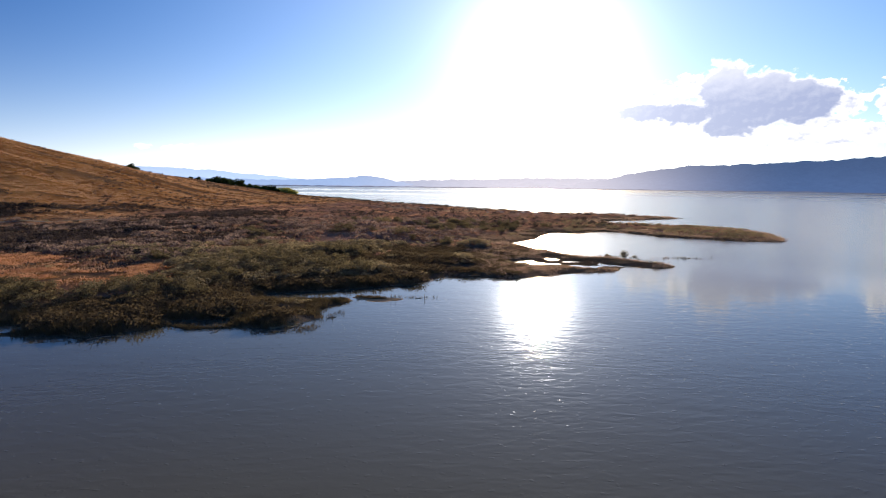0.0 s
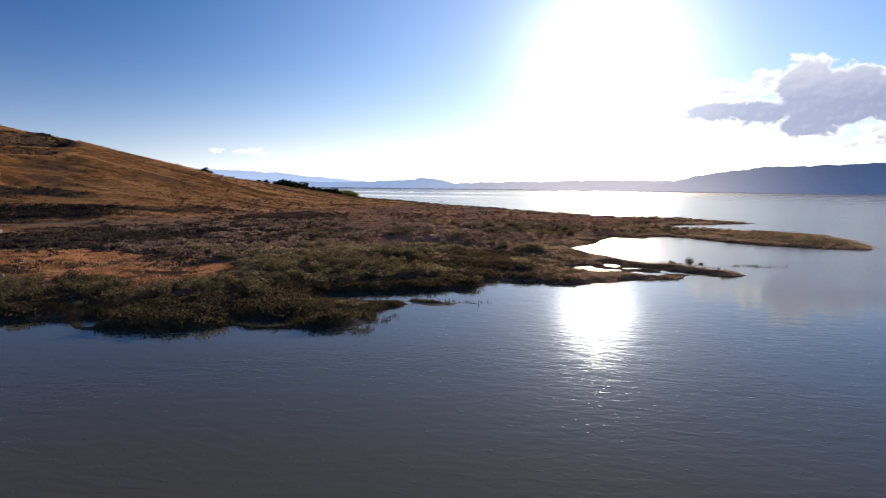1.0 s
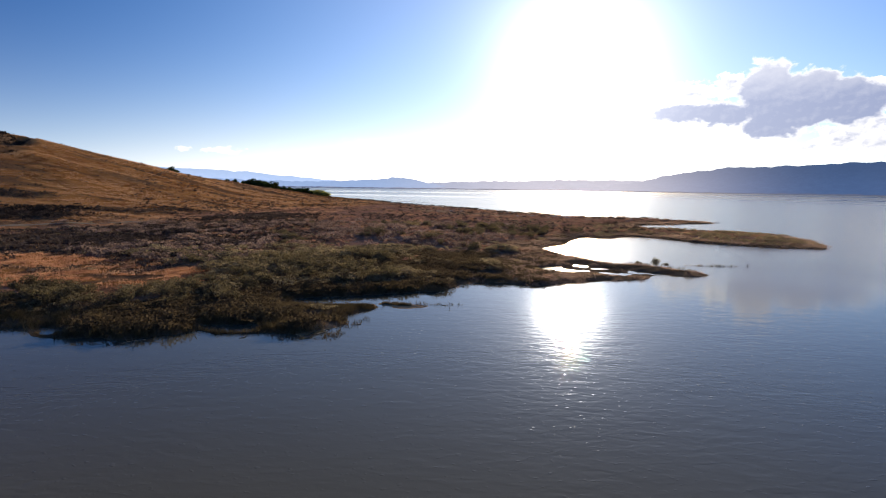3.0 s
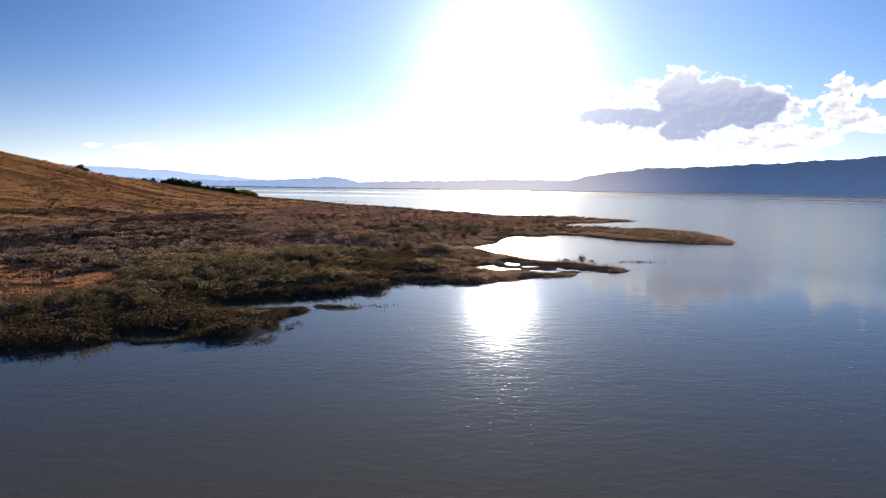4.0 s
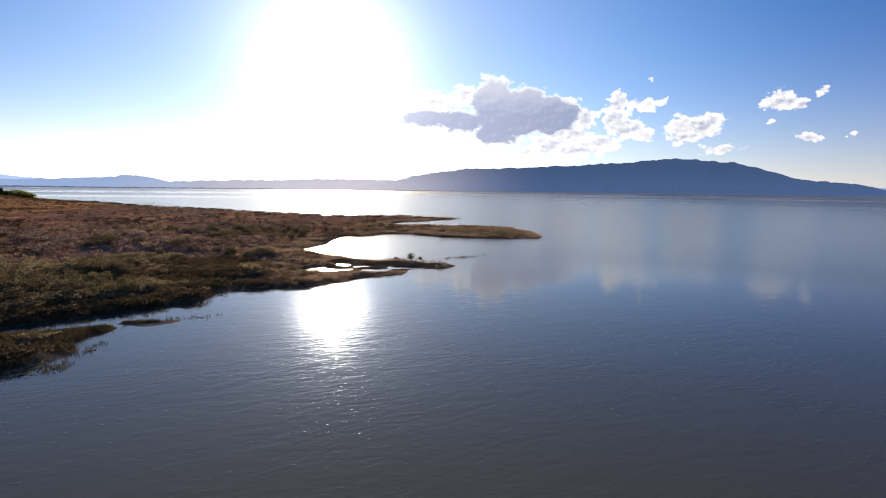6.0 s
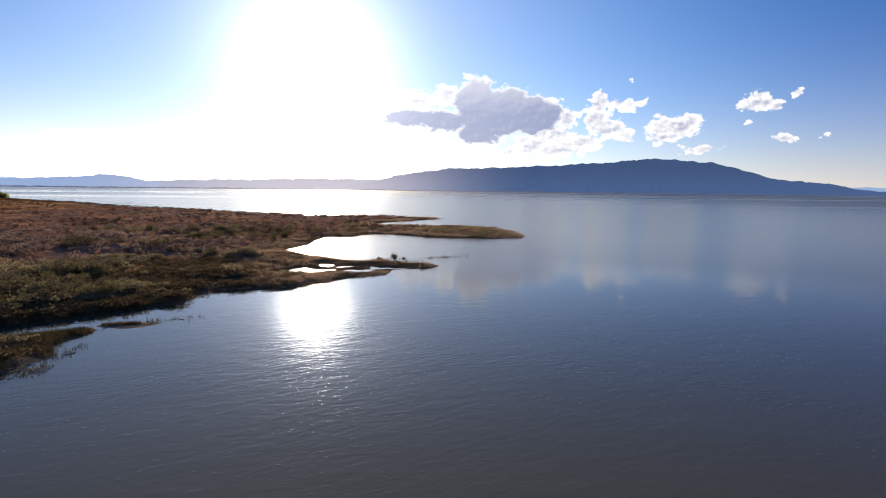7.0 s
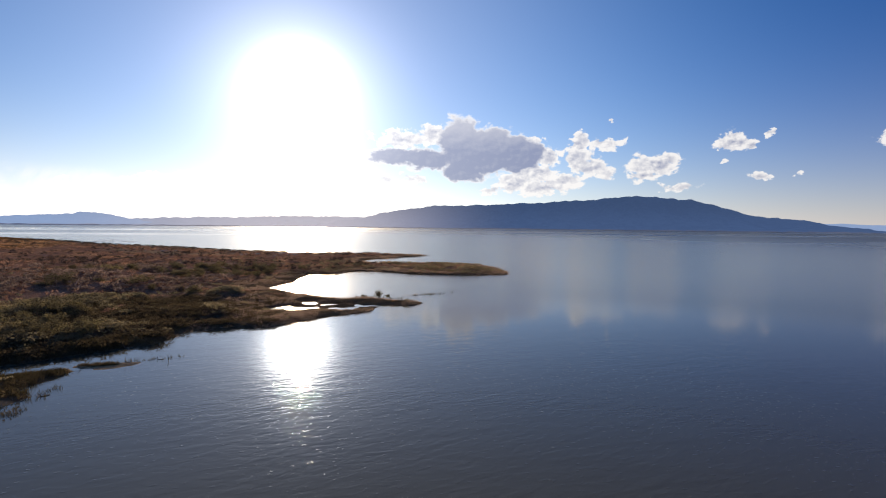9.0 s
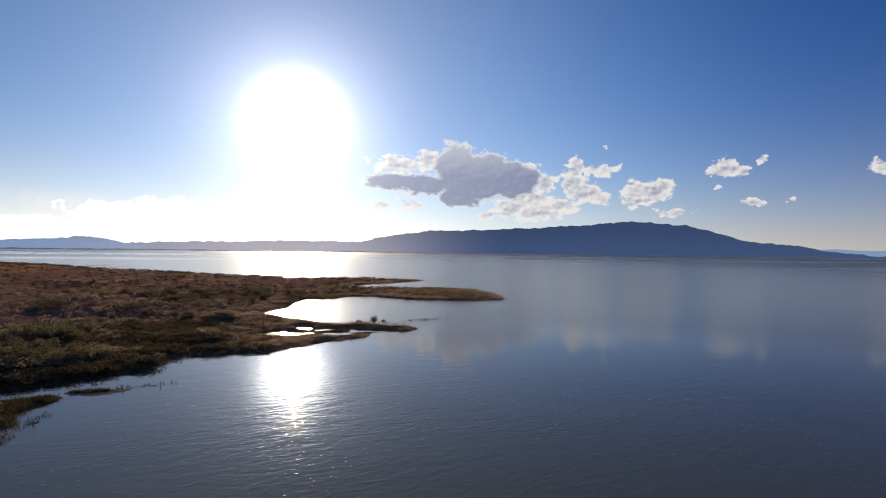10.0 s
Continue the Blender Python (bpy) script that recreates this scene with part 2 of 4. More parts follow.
def water_material():
    m, n = material("lake_water")
    at = n.add("ShaderNodeNewGeometry").outputs["Position"]
    swell = n.noise(n.scaled(at, (0.32, 1.0, 1.0), -18), 0.62, 1, 0.5, 0.5)
    ripple = n.noise(n.scaled(at, (0.5, 1.0, 1.0), -28), 1.7, 1, 0.5, 0.5)
    cross = n.noise(n.scaled(at, (0.4, 1.0, 1.0), 14), 1.1, 1, 0.5, 0.3)
    crest = n.ramp(n.noise(n.scaled(at, (0.7, 1.0, 1.0), -8), 2.9, 1, 0.5), 0.63, 0.78)
    calm = n.ramp(n.noise(at, 0.018, 3), 0.35, 0.65, 0.5, 1.0)
    tiny = n.noise(n.scaled(at, (0.5, 1.0, 1.0), -30), 5.0, 2, 0.5)
    h = n.math("ADD", n.math("MULTIPLY", swell, 0.024), n.math("ADD", n.math("MULTIPLY", ripple, 0.02), n.math("MULTIPLY", cross, 0.009)))
    bands = n.ramp(n.noise(n.scaled(at, (0.0007, 0.0045, 1.0), 20), 1.0, 3), 0.5, 0.6, 0.0, 0.16)
    out = n.add("ShaderNodeVectorMath", Vector=at)
    out.operation = "LENGTH"
    lee = n.math("ADD", n.ramp(out.outputs["Value"], 42.0, 82.0, 1.0, 0.5), n.ramp(out.outputs["Value"], 95.0, 150.0, 0.0, 0.5))
    h = n.math("MULTIPLY", n.math("ADD", h, n.math("MULTIPLY", tiny, 0.003)), n.math("MULTIPLY", calm, lee))
    h = n.math("ADD", h, n.math("MULTIPLY", crest, n.ramp(out.outputs["Value"], 24.0, 44.0, 0.0052, 0.0068)))
    # the open lake is ruffled by wind, the lee of the shore is not
    open_lake = n.math("ADD", n.ramp(out.outputs["Value"], 72.0, 130.0, 0.016, 0.2), n.ramp(out.outputs["Value"], 350.0, 2600.0, 0.0, 0.1))
    open_lake = n.math("ADD", open_lake, n.ramp(n.add("ShaderNodeSeparateXYZ", Vector=at).outputs[0], 150.0, 1000.0, 0.0, 0.12))
    open_lake = n.math("SUBTRACT", open_lake, n.math("MULTIPLY", bands, n.ramp(out.outputs["Value"], 500.0, 1500.0)))
    # two long slicks of calm water far out
    p = n.add("ShaderNodeSeparateXYZ", Vector=at)
    bearing = n.math("DEGREES", n.math("ARCTAN2", p.outputs[0], p.outputs[1]))
    far = n.math("ADD", out.outputs["Value"], n.math("MULTIPLY", n.noise(at, 0.004, 3), 260.0))
    slick = n.math("MULTIPLY", n.ramp(n.math("ABSOLUTE", n.math("SUBTRACT", far, 1480.0)), 30.0, 90.0, 1.0, 0.0), n.ramp(n.math("ABSOLUTE", n.math("SUBTRACT", bearing, 40.0)), 6.0, 13.0, 1.0, 0.0))
    slick = n.math("MAXIMUM", slick, n.math("MULTIPLY", n.ramp(n.math("ABSOLUTE", n.math("SUBTRACT", far, 2500.0)), 60.0, 240.0, 1.0, 0.0), n.ramp(n.math("ABSOLUTE", n.math("SUBTRACT", bearing, 36.0)), 9.0, 18.0, 1.0, 0.0)))
    open_lake = n.math("MULTIPLY", open_lake, n.math("SUBTRACT", 1.0, n.math("MULTIPLY", slick, 0.8)))
    murk = n.mix(n.noise(at, 0.05, 3), (0.062, 0.062, 0.045), (0.076, 0.076, 0.056))
    p = n.add("ShaderNodeBsdfPrincipled", Base_Color=murk, Roughness=open_lake, IOR=1.33, Normal=bumped(n, h, 1.0))
    finish(n, p)
    return m


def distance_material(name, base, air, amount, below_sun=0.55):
    """Far slopes; the lit air before them is painted on as a glow of the slope."""
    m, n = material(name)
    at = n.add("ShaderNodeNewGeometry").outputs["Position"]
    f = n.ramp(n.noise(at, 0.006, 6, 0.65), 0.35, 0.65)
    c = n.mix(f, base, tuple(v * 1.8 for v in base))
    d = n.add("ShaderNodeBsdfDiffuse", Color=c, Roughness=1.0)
    # the painted air glow is brighter towards the sun
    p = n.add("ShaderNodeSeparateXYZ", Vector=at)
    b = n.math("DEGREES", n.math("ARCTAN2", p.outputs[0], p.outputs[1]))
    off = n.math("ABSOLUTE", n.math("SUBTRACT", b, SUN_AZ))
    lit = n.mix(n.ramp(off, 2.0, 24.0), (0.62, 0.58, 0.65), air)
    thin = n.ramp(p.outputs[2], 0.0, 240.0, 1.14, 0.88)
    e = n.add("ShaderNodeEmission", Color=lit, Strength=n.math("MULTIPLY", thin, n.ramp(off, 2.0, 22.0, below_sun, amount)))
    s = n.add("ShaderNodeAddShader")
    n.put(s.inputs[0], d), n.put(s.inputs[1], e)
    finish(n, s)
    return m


M_GROUND, M_WATER = ground_material(), water_material()
# the blue and pale tones of the far slopes are haze, put in as emission
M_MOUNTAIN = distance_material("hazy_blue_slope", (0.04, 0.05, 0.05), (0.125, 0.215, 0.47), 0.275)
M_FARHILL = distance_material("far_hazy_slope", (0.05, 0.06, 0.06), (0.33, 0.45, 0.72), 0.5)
M_FARRANGE = distance_material("farthest_haze_glow_slope", (0.05, 0.06, 0.06), (0.42, 0.54, 0.8), 0.62)
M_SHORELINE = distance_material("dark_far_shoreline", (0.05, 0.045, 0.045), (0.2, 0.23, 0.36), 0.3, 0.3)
M_LOWSHORE = distance_material("haze_glow_far_shore", (0.10, 0.09, 0.08), (0.36, 0.42, 0.6), 0.45)
M_SHRUB = foliage("willow_leaves", ((0.102, 0.087, 0.054), (0.15, 0.126, 0.073), (0.245, 0.203, 0.106)), 0.38, True)
M_MARSH = foliage("dark_sedge_leaves", ((0.078, 0.061, 0.04), (0.1, 0.078, 0.049), (0.145, 0.114, 0.066)), 0.34)
M_SAGE = foliage("sagebrush_leaves", ((0.05, 0.04, 0.034), (0.105, 0.081, 0.068), (0.19, 0.148, 0.114)), 0.2)
# darker copy of the sagebrush, for painted shade and the brush above the road
M_SAGE_AND_SHADE = foliage("dark_sagebrush_and_shade", ((0.034, 0.027, 0.023), (0.055, 0.043, 0.036), (0.085, 0.067, 0.054)), 0.1)
# sagebrush tones made lighter, standing for the glare over the flats
M_HUMMOCK = foliage("hummock_brush_leaves", ((0.155, 0.116, 0.102), (0.255, 0.188, 0.16), (0.4, 0.295, 0.24)), 0.36)
M_LOWBRUSH = foliage("marsh_brush_leaves", ((0.15, 0.127, 0.084), (0.25, 0.208, 0.128), (0.41, 0.335, 0.195)), 0.4)
M_REED = foliage("reed_stalks", ((0.050, 0.043, 0.025), (0.098, 0.078, 0.043), (0.165, 0.122, 0.068)), 0.25)
# reed tones made paler, standing for the glare towards the sun
M_GLAREREED = foliage("glare_paled_reed_stalks", ((0.18, 0.132, 0.108), (0.275, 0.202, 0.165), (0.4, 0.296, 0.232)), 0.55)
M_GRASS = foliage("dry_grass_blades", ((0.28, 0.168, 0.105), (0.42, 0.266, 0.168), (0.56, 0.385, 0.245)), 0.5)
M_MEADOW = foliage("meadow_grass_blades", ((0.28, 0.142, 0.086), (0.42, 0.232, 0.142), (0.57, 0.355, 0.222)), 0.5)
M_RUSTGRASS = foliage("rusty_grass_blades", ((0.22, 0.13, 0.088), (0.38, 0.235, 0.155), (0.56, 0.37, 0.245)), 0.5)
M_RUST = foliage("rust_brush_leaves", ((0.17, 0.102, 0.075), (0.31, 0.182, 0.132), (0.48, 0.29, 0.2)), 0.38)
M_TREE = foliage("tree_leaves", ((0.026, 0.042, 0.016), (0.052, 0.078, 0.026), (0.104, 0.13, 0.039)), 0.3)
M_YELLOW = foliage("yellowing_leaves", ((0.27, 0.29, 0.08), (0.38, 0.4, 0.12), (0.52, 0.5, 0.2)), 0.6)
M_BARK = plain("grey_brown_bark", (0.06, 0.045, 0.035), (0.14, 0.11, 0.085), 0.9, 4.0)
M_TWIG = plain("bleached_driftwood", (0.12, 0.10, 0.08), (0.28, 0.24, 0.2), 0.9, 6.0)
M_STEEL = plain("galvanised_steel", (0.2, 0.2, 0.2), (0.32, 0.32, 0.31), 0.6, 2.0, 0.6, 0.002)
M_CONCRETE = plain("weathered_concrete", (0.28, 0.26, 0.23), (0.42, 0.4, 0.36), 0.9, 2.0)
M_BOARD = plain("dark_weathered_boards", (0.04, 0.036, 0.034), (0.08, 0.07, 0.065), 0.85, 2.5)
M_ROOF = plain("grey_sheet_roof", (0.07, 0.068, 0.07), (0.12, 0.115, 0.115), 0.6, 1.5)
M_WHITE = plain("weathered_white_paint", (0.34, 0.33, 0.31), (0.5, 0.48, 0.45), 0.6, 3.0)
M_RUBBER = plain("black_rubber", (0.02, 0.02, 0.02), (0.04, 0.04, 0.04), 0.85, 8.0)
M_DIRT = plain("pale_dirt_track", (0.2, 0.15, 0.11), (0.33, 0.26, 0.19), 0.95, 0.4, 0.0, 0.03)
M_ROAD = plain("brown_dirt_road", (0.09, 0.064, 0.05), (0.15, 0.108, 0.08), 0.95, 0.3, 0.0, 0.03)
M_STONE = plain("pale_shore_stone", (0.22, 0.2, 0.18), (0.45, 0.42, 0.38), 0.9, 2.0)

# ---- helpers for shapes ----


def lattice(ix, iy, seed):
    h = (ix.astype(np.int64) * 374761393 + iy.astype(np.int64) * 668265263 + seed * 1442695041) & 0x7FFFFFFF
    h = ((h ^ (h >> 13)) * 1274126177) & 0x7FFFFFFF
    return ((h ^ (h >> 16)) & 0xFFFF) / 65535.0


def value_noise(x, y, seed=0):
    ix, iy = np.floor(x), np.floor(y)
    fx, fy = x - ix, y - iy
    fx, fy = fx * fx * (3 - 2 * fx), fy * fy * (3 - 2 * fy)
    a, b = lattice(ix, iy, seed), lattice(ix + 1, iy, seed)
    c, d = lattice(ix, iy + 1, seed), lattice(ix + 1, iy + 1, seed)
    return (a + (b - a) * fx) * (1 - fy) + (c + (d - c) * fx) * fy


def fbm(x, y, scale, octaves=4, seed=0):
    """Uneven relief from -1 to 1; scale is the widest bump's size in metres."""
    x, y = np.asarray(x, float), np.asarray(y, float)
    total, amp, f, s = 0.0, 1.0, 1.0 / scale, 0.0
    for i in range(octaves):
        total = total + amp * (2 * value_noise(x * f + 17.3 * i, y * f - 9.1 * i, seed + i) - 1)
        s += amp
        amp, f = amp * 0.5, f * 2.03
    return total / s


def step(v, lo, hi):
    t = np.clip((v - lo) / (hi - lo), 0, 1)
    return t * t * (3 - 2 * t)


def mesh_object(name, verts, faces, mat, parent=None, label="", smooth=False):
    me = bpy.data.meshes.new(name)
    me.from_pydata([tuple(v) for v in verts] if not isinstance(verts, np.ndarray) else verts.tolist(), [],
                   faces if not isinstance(faces, np.ndarray) else faces.tolist())
    me.materials.append(mat)
    if smooth:
        me.polygons.foreach_set("use_smooth", [True] * len(me.polygons))
    me.update()
    ob = new(name, me)
    if parent is not None:
        ob.parent = parent
    if label:
        tagged(ob, label)
    return ob


def part(name, bm, mat, parent=None, label="", smooth=False):
    me = bpy.data.meshes.new(name)
    bm.to_mesh(me)
    bm.free()
    me.materials.append(mat)
    if smooth:
        me.polygons.foreach_set("use_smooth", [True] * len(me.polygons))
    ob = new(name, me)
    if parent is not None:
        ob.parent = parent
    if label:
        tagged(ob, label)
    return ob


# ---- the lie of the land ----
SHORE = [(-2200, 300), (-700, 40), (-300, 20), (-110, 40), (-59, 48), (-53, 50.5), (-50, 51.2), (-47, 50.8), (-43.6, 48.8), (-41.2, 48.7), (-37.9, 49.6), (-35.2, 48.2),
         (-33.5, 49.8), (-30.6, 51.7), (-29.6, 53.1), (-27.4, 51.9), (-21.4, 53), (-18.8, 52.4), (-17.4, 54), (-15.8, 55.6), (-15, 57.5), (-16.6, 60.5), (-14.8, 63.5),
         (-13.2, 66.2), (-14.2, 68.2), (-19, 66.8), (-25, 66.8), (-25.5, 70.2), (-19.1, 71.8), (-14.3, 74.2), (-9.1, 76.5), (-6, 77.6), (-4.5, 80.5), (-2.9, 84.1),
         (-0.2, 85.5), (3, 84.3), (8, 83.6), (11.2, 84.6), (17.3, 88.8), (23.2, 90.8), (28.6, 93.3), (31, 97), (38, 97), (42, 99), (41, 103.5), (37, 106),
         (35.2, 110.5), (33, 113), (27.8, 111), (24.4, 115.5), (22, 121), (18.2, 129), (15, 138.8), (22.8, 147.3), (25.9, 157.2), (31.4, 169), (41.9, 170), (47.2, 176.5),
         (56.2, 176), (57.3, 169.6), (63.3, 159.6), (70.8, 155), (83.5, 150), (93.5, 150), (100, 161), (105.5, 178), (103, 194), (88, 206), (70, 214), (63.5, 221),
         (70.2, 235.4), (97.4, 250.7), (108, 258)]
FARSIDE = [(113, 267), (92, 284), (56, 296), (22, 328), (-17, 399), (-66, 470), (-130, 600), (-200, 720), (-300, 1000), (-700, 1800), (-2200, 2600)]
RING = np.array(SHORE + FARSIDE, float)
# shallow ponds and low islets: middle, half length, half width, turn in degrees
PONDS = [(13.4, 103.6, 2.7, 2.3, 20), (17.2, 101.2, 2.1, 1.7, 20), (19.4, 107.7, 1.3, 1.3, 0), (22.1, 104.3, 1.6, 1.4, 0), (23.6, 98.6, 2.7, 1.4, -15),
         (28.6, 100.8, 2.5, 2.3, -30), (31.6, 98.7, 1.6, 1.1, -20), (-1.4, 93.7, 1.4, 0.6, 0), (-26.8, 55.0, 3.2, 1.6, 14), (5, 113, 1.6, 0.4, 0), (-44.4, 51.8, 1.3, 0.8, 0)]
ISLETS = [(-11.4, 68.1, 2.4, 1.3, -12), (-9.2, 67.4, 2.4, 1.1, 6), (-9.9, 66.7, 2.0, 0.8, 10), (-72, 545, 17, 3, 0), (-52, 520, 8, 2, 0), (21, 322, 10, 2, 0), (44, 112, 1.8, 0.4, 0)]


def inland(x, y):
    """Metres from the water's edge, positive on land."""
    x, y = np.asarray(x, float), np.asarray(y, float)
    r = np.hypot(x, y)
    w = np.clip(r / 110.0, 0.5, 4.0)
    wx = x + w * 0.9 * fbm(x, y, 5.5, 3, 11)
    wy = y + w * 0.9 * fbm(x, y, 5.5, 3, 23)
    best = np.full(x.shape, 1e18)
    inside = np.zeros(x.shape, bool)
    for (ax, ay), (bx, by) in zip(RING, np.roll(RING, -1, axis=0)):
        dx, dy = bx - ax, by - ay
        t = np.clip(((wx - ax) * dx + (wy - ay) * dy) / (dx * dx + dy * dy), 0, 1)
        best = np.minimum(best, (wx - ax - t * dx) ** 2 + (wy - ay - t * dy) ** 2)
        cross = (ay > wy) != (by > wy)
        at = ax + (wy - ay) * dx / (dy if dy else 1e-9)
        inside ^= cross & (wx < at)
    d = np.where(inside, 1, -1) * np.sqrt(best)
    ragged = np.where(r < 140, 0.45 * fbm(x, y, 1.6, 3, 29), 0)
    wx, wy, d = wx + ragged, wy + 0.8 * ragged, d + ragged
    px, py = wx + 2.2 * fbm(x, y, 3.4, 3, 41), wy + 2.2 * fbm(x, y, 3.4, 3, 42)
    for cx, cy, a, b, turn in PONDS:
        d = np.minimum(d, oval(px, py, cx, cy, a, b, turn))
    for cx, cy, a, b, turn in ISLETS:
        d = np.maximum(d, -oval(wx, wy, cx, cy, a, b, turn))
    return d


def oval(x, y, cx, cy, a, b, turn):
    c, s = math.cos(radians(turn)), math.sin(radians(turn))
    u, v = (x - cx) * c + (y - cy) * s, -(x - cx) * s + (y - cy) * c
    return (np.sqrt((u / a) ** 2 + (v / b) ** 2) - 1) * b


# the hill: bearing, distance of its foot, distance of its crest, height of the crest
HILL = np.array([(-180, 400, 900, 40), (-110, 260, 520, 60), (-75, 190, 470, 70), (-56, 180, 430, 60), (-50.5, 180, 425, 55), (-48, 180, 425, 53), (-45.5, 185, 425, 46.8),
                 (-42.6, 190, 430, 45), (-39.7, 190, 430, 40.6), (-36.4, 195, 435, 34.4), (-32.4, 205, 450, 28.2), (-29.5, 215, 470, 22.6),
                 (-25.8, 240, 510, 17.6), (-22.5, 270, 540, 13.2), (-19, 300, 590, 8.2), (-15.5, 340, 650, 4.4), (-10, 400, 700, 2.5), (180, 400, 900, 2.5)])


# rounded from bearing to bearing
EVERY = np.arange(-180, 180.5, 0.5)
HILL = np.stack([EVERY] + [np.convolve(np.pad(np.interp(EVERY, HILL[:, 0], HILL[:, k]), 5, mode="edge"), np.hanning(13)[1:-1] / np.hanning(13).sum(), "valid")
                           for k in (1, 2, 3)], -1)


def terraces(x, y, r, b):
    """Old shorelines: low steps that run along the hillside."""
    return 1.7 * fbm(b * 2.2 + 0.02 * x, r + 10 * fbm(x, y, 90, 2, 5), 17, 3, 113)


def ledge(x, y):
    return terraces(x, y, np.hypot(x, y), np.degrees(np.arctan2(x, y)))


def gaps(x, y):
    """Bare bands between the brush, long across the slope."""
    return fbm(np.degrees(np.arctan2(x, y)) * 0.7, np.hypot(x, y) + 3 * fbm(x, y, 25, 2, 9), 3.5, 3, 121)


def streak(x, y):
    """Long uneven bands across the slope."""
    return fbm(np.degrees(np.arctan2(x, y)) * 1.5, np.hypot(x, y) + 6 * fbm(x, y, 40, 2, 7), 8, 3, 119)


def slope(x, y, r, b):
    """The hill's rise above the flats, and the angle in degrees at which it stands over the lake's middle, before its faces are cut."""
    foot, crest, top = (np.interp(b, HILL[:, 0], HILL[:, i]) for i in (1, 2, 3))
    s = np.clip((r - foot) / (crest - foot), 0, 1.0)
    over = np.clip((r - crest) / 400, 0, 1)
    rise = (top - 2.0) * (0.35 * s + 0.65 * s * s * (3 - 2 * s)) * (1 - 0.7 * over)
    rough = step(r, 190, 330) * step(top, 6, 30)
    rise = rise + rough * step(-np.abs(s - 0.55), -0.45, 0) * (3.0 * fbm(x, y, 130, 3, 43) + 1.3 * fbm(x, y, 30, 3, 47) + terraces(x, y, r, b))
    return rise, np.degrees(np.arctan2(rise + 2.0 - 15.1, np.maximum(r, 1.0))), r < crest


def height(x, y, d=None):
    x, y = np.asarray(x, float), np.asarray(y, float)
    if d is None:
        d = inland(x, y)
    r = np.hypot(x, y)
    b = np.degrees(np.arctan2(x, y))
    bank = 0.45 * step(d, 0, 3) + 0.5 * step(d, 2, 14) + 1.1 * step(d, 12, 60)
    bank = bank + 1.15 * step(d, 12, 30) * step(r, 92, 108) * step(-r, -215, -150) * step(b, -44, -30) * fbm(x, y, 24, 3, 39)
    bank = bank + 0.22 * step(d, 2, 12) * fbm(x, y, 9, 4, 31) + 0.55 * step(d, 6, 18) * step(-d, -150, -90) * fbm(x, y, 6.5, 3, 33) + 0.55 * step(d, 25, 70) * fbm(x, y, 38, 3, 37)
    rise, e, before = slope(x, y, r, b)
    # two steep shaded faces below the crest
    rise = rise - before * 5.2 * step(-b, 40.8, 42.2) * step(e, 2.85, 3.7) * (1 - step(e, 3.8, 4.03))
    rise = rise - before * 2.6 * step(-b, 41.5, 43.5) * step(e, 2.2, 2.65) * (1 - step(e, 2.72, 2.88))
    z = bank + rise * step(d, 10, 80)
    for cx, cy, a, b2, turn in ISLETS[:3]:
        z = np.where(oval(x, y, cx, cy, a + 1.5, b2 + 1.5, turn) < 0, np.minimum(z, 0.05 * d + 0.01), z)
    return np.where(d > 0, z, np.maximum(-3.0, 0.16 * d))


def ground():
    bearings = np.concatenate([np.linspace(-180, -66, 60)[:-1], np.linspace(-66, 40, 460), np.linspace(40, 180, 60)[1:-1]])
    radii = np.concatenate([[0.5, 10, 22, 32], np.geomspace(38, 140, 210), np.geomspace(140.8, 760, 180), np.geomspace(780, 6000, 30)])
    bb, rr = np.meshgrid(np.radians(bearings), radii)
    x, y = rr * np.sin(bb), rr * np.cos(bb)
    d = inland(x, y)
    z = height(x, y, d)
    n, k = len(bearings), len(radii)
    i, j = np.meshgrid(np.arange(k - 1), np.arange(n), indexing="ij")
    j2 = (j + 1) % n
    faces = np.stack([i * n + j, i * n + j2, (i + 1) * n + j2, (i + 1) * n + j], -1).reshape(-1, 4)[:, ::-1]
    ob = mesh_object("ground", np.stack([x, y, z], -1).reshape(-1, 3), faces, M_GROUND, smooth=True)
    dry, sage, marsh = zones(x, y, d)
    sand = sandy(x, y, d)
    sand = np.maximum(sand, step(-oval(x, y, -10.6, 67.8, 4.4, 2.8, -8), 0, 0.6))
    sand = np.maximum(sand, 0.8 * step(-oval(x, y, -17.5, 54.5, 3.0, 2.6, 60) + 0.8 * fbm(x, y, 1.5, 2, 59), 0, 0.5))
    col = ob.data.attributes.new("zone", "FLOAT_COLOR", "POINT")
    col.data.foreach_set("color", np.stack([dry, sage, marsh, sand], -1).astype(np.float32).ravel())
    return tagged(ob, "dry grassy hillside and muddy brown lake shore", "ground", kind="structure")


def sandy(x, y, d):
    """Bare pale patches near the far edge of the flats."""
    return step(fbm(x, y, 13, 3, 57), 0.06, 0.18) * step(-oval(x, y, 20, 300, 85, 48, -30), 0, 12) * step(d, 4, 12)


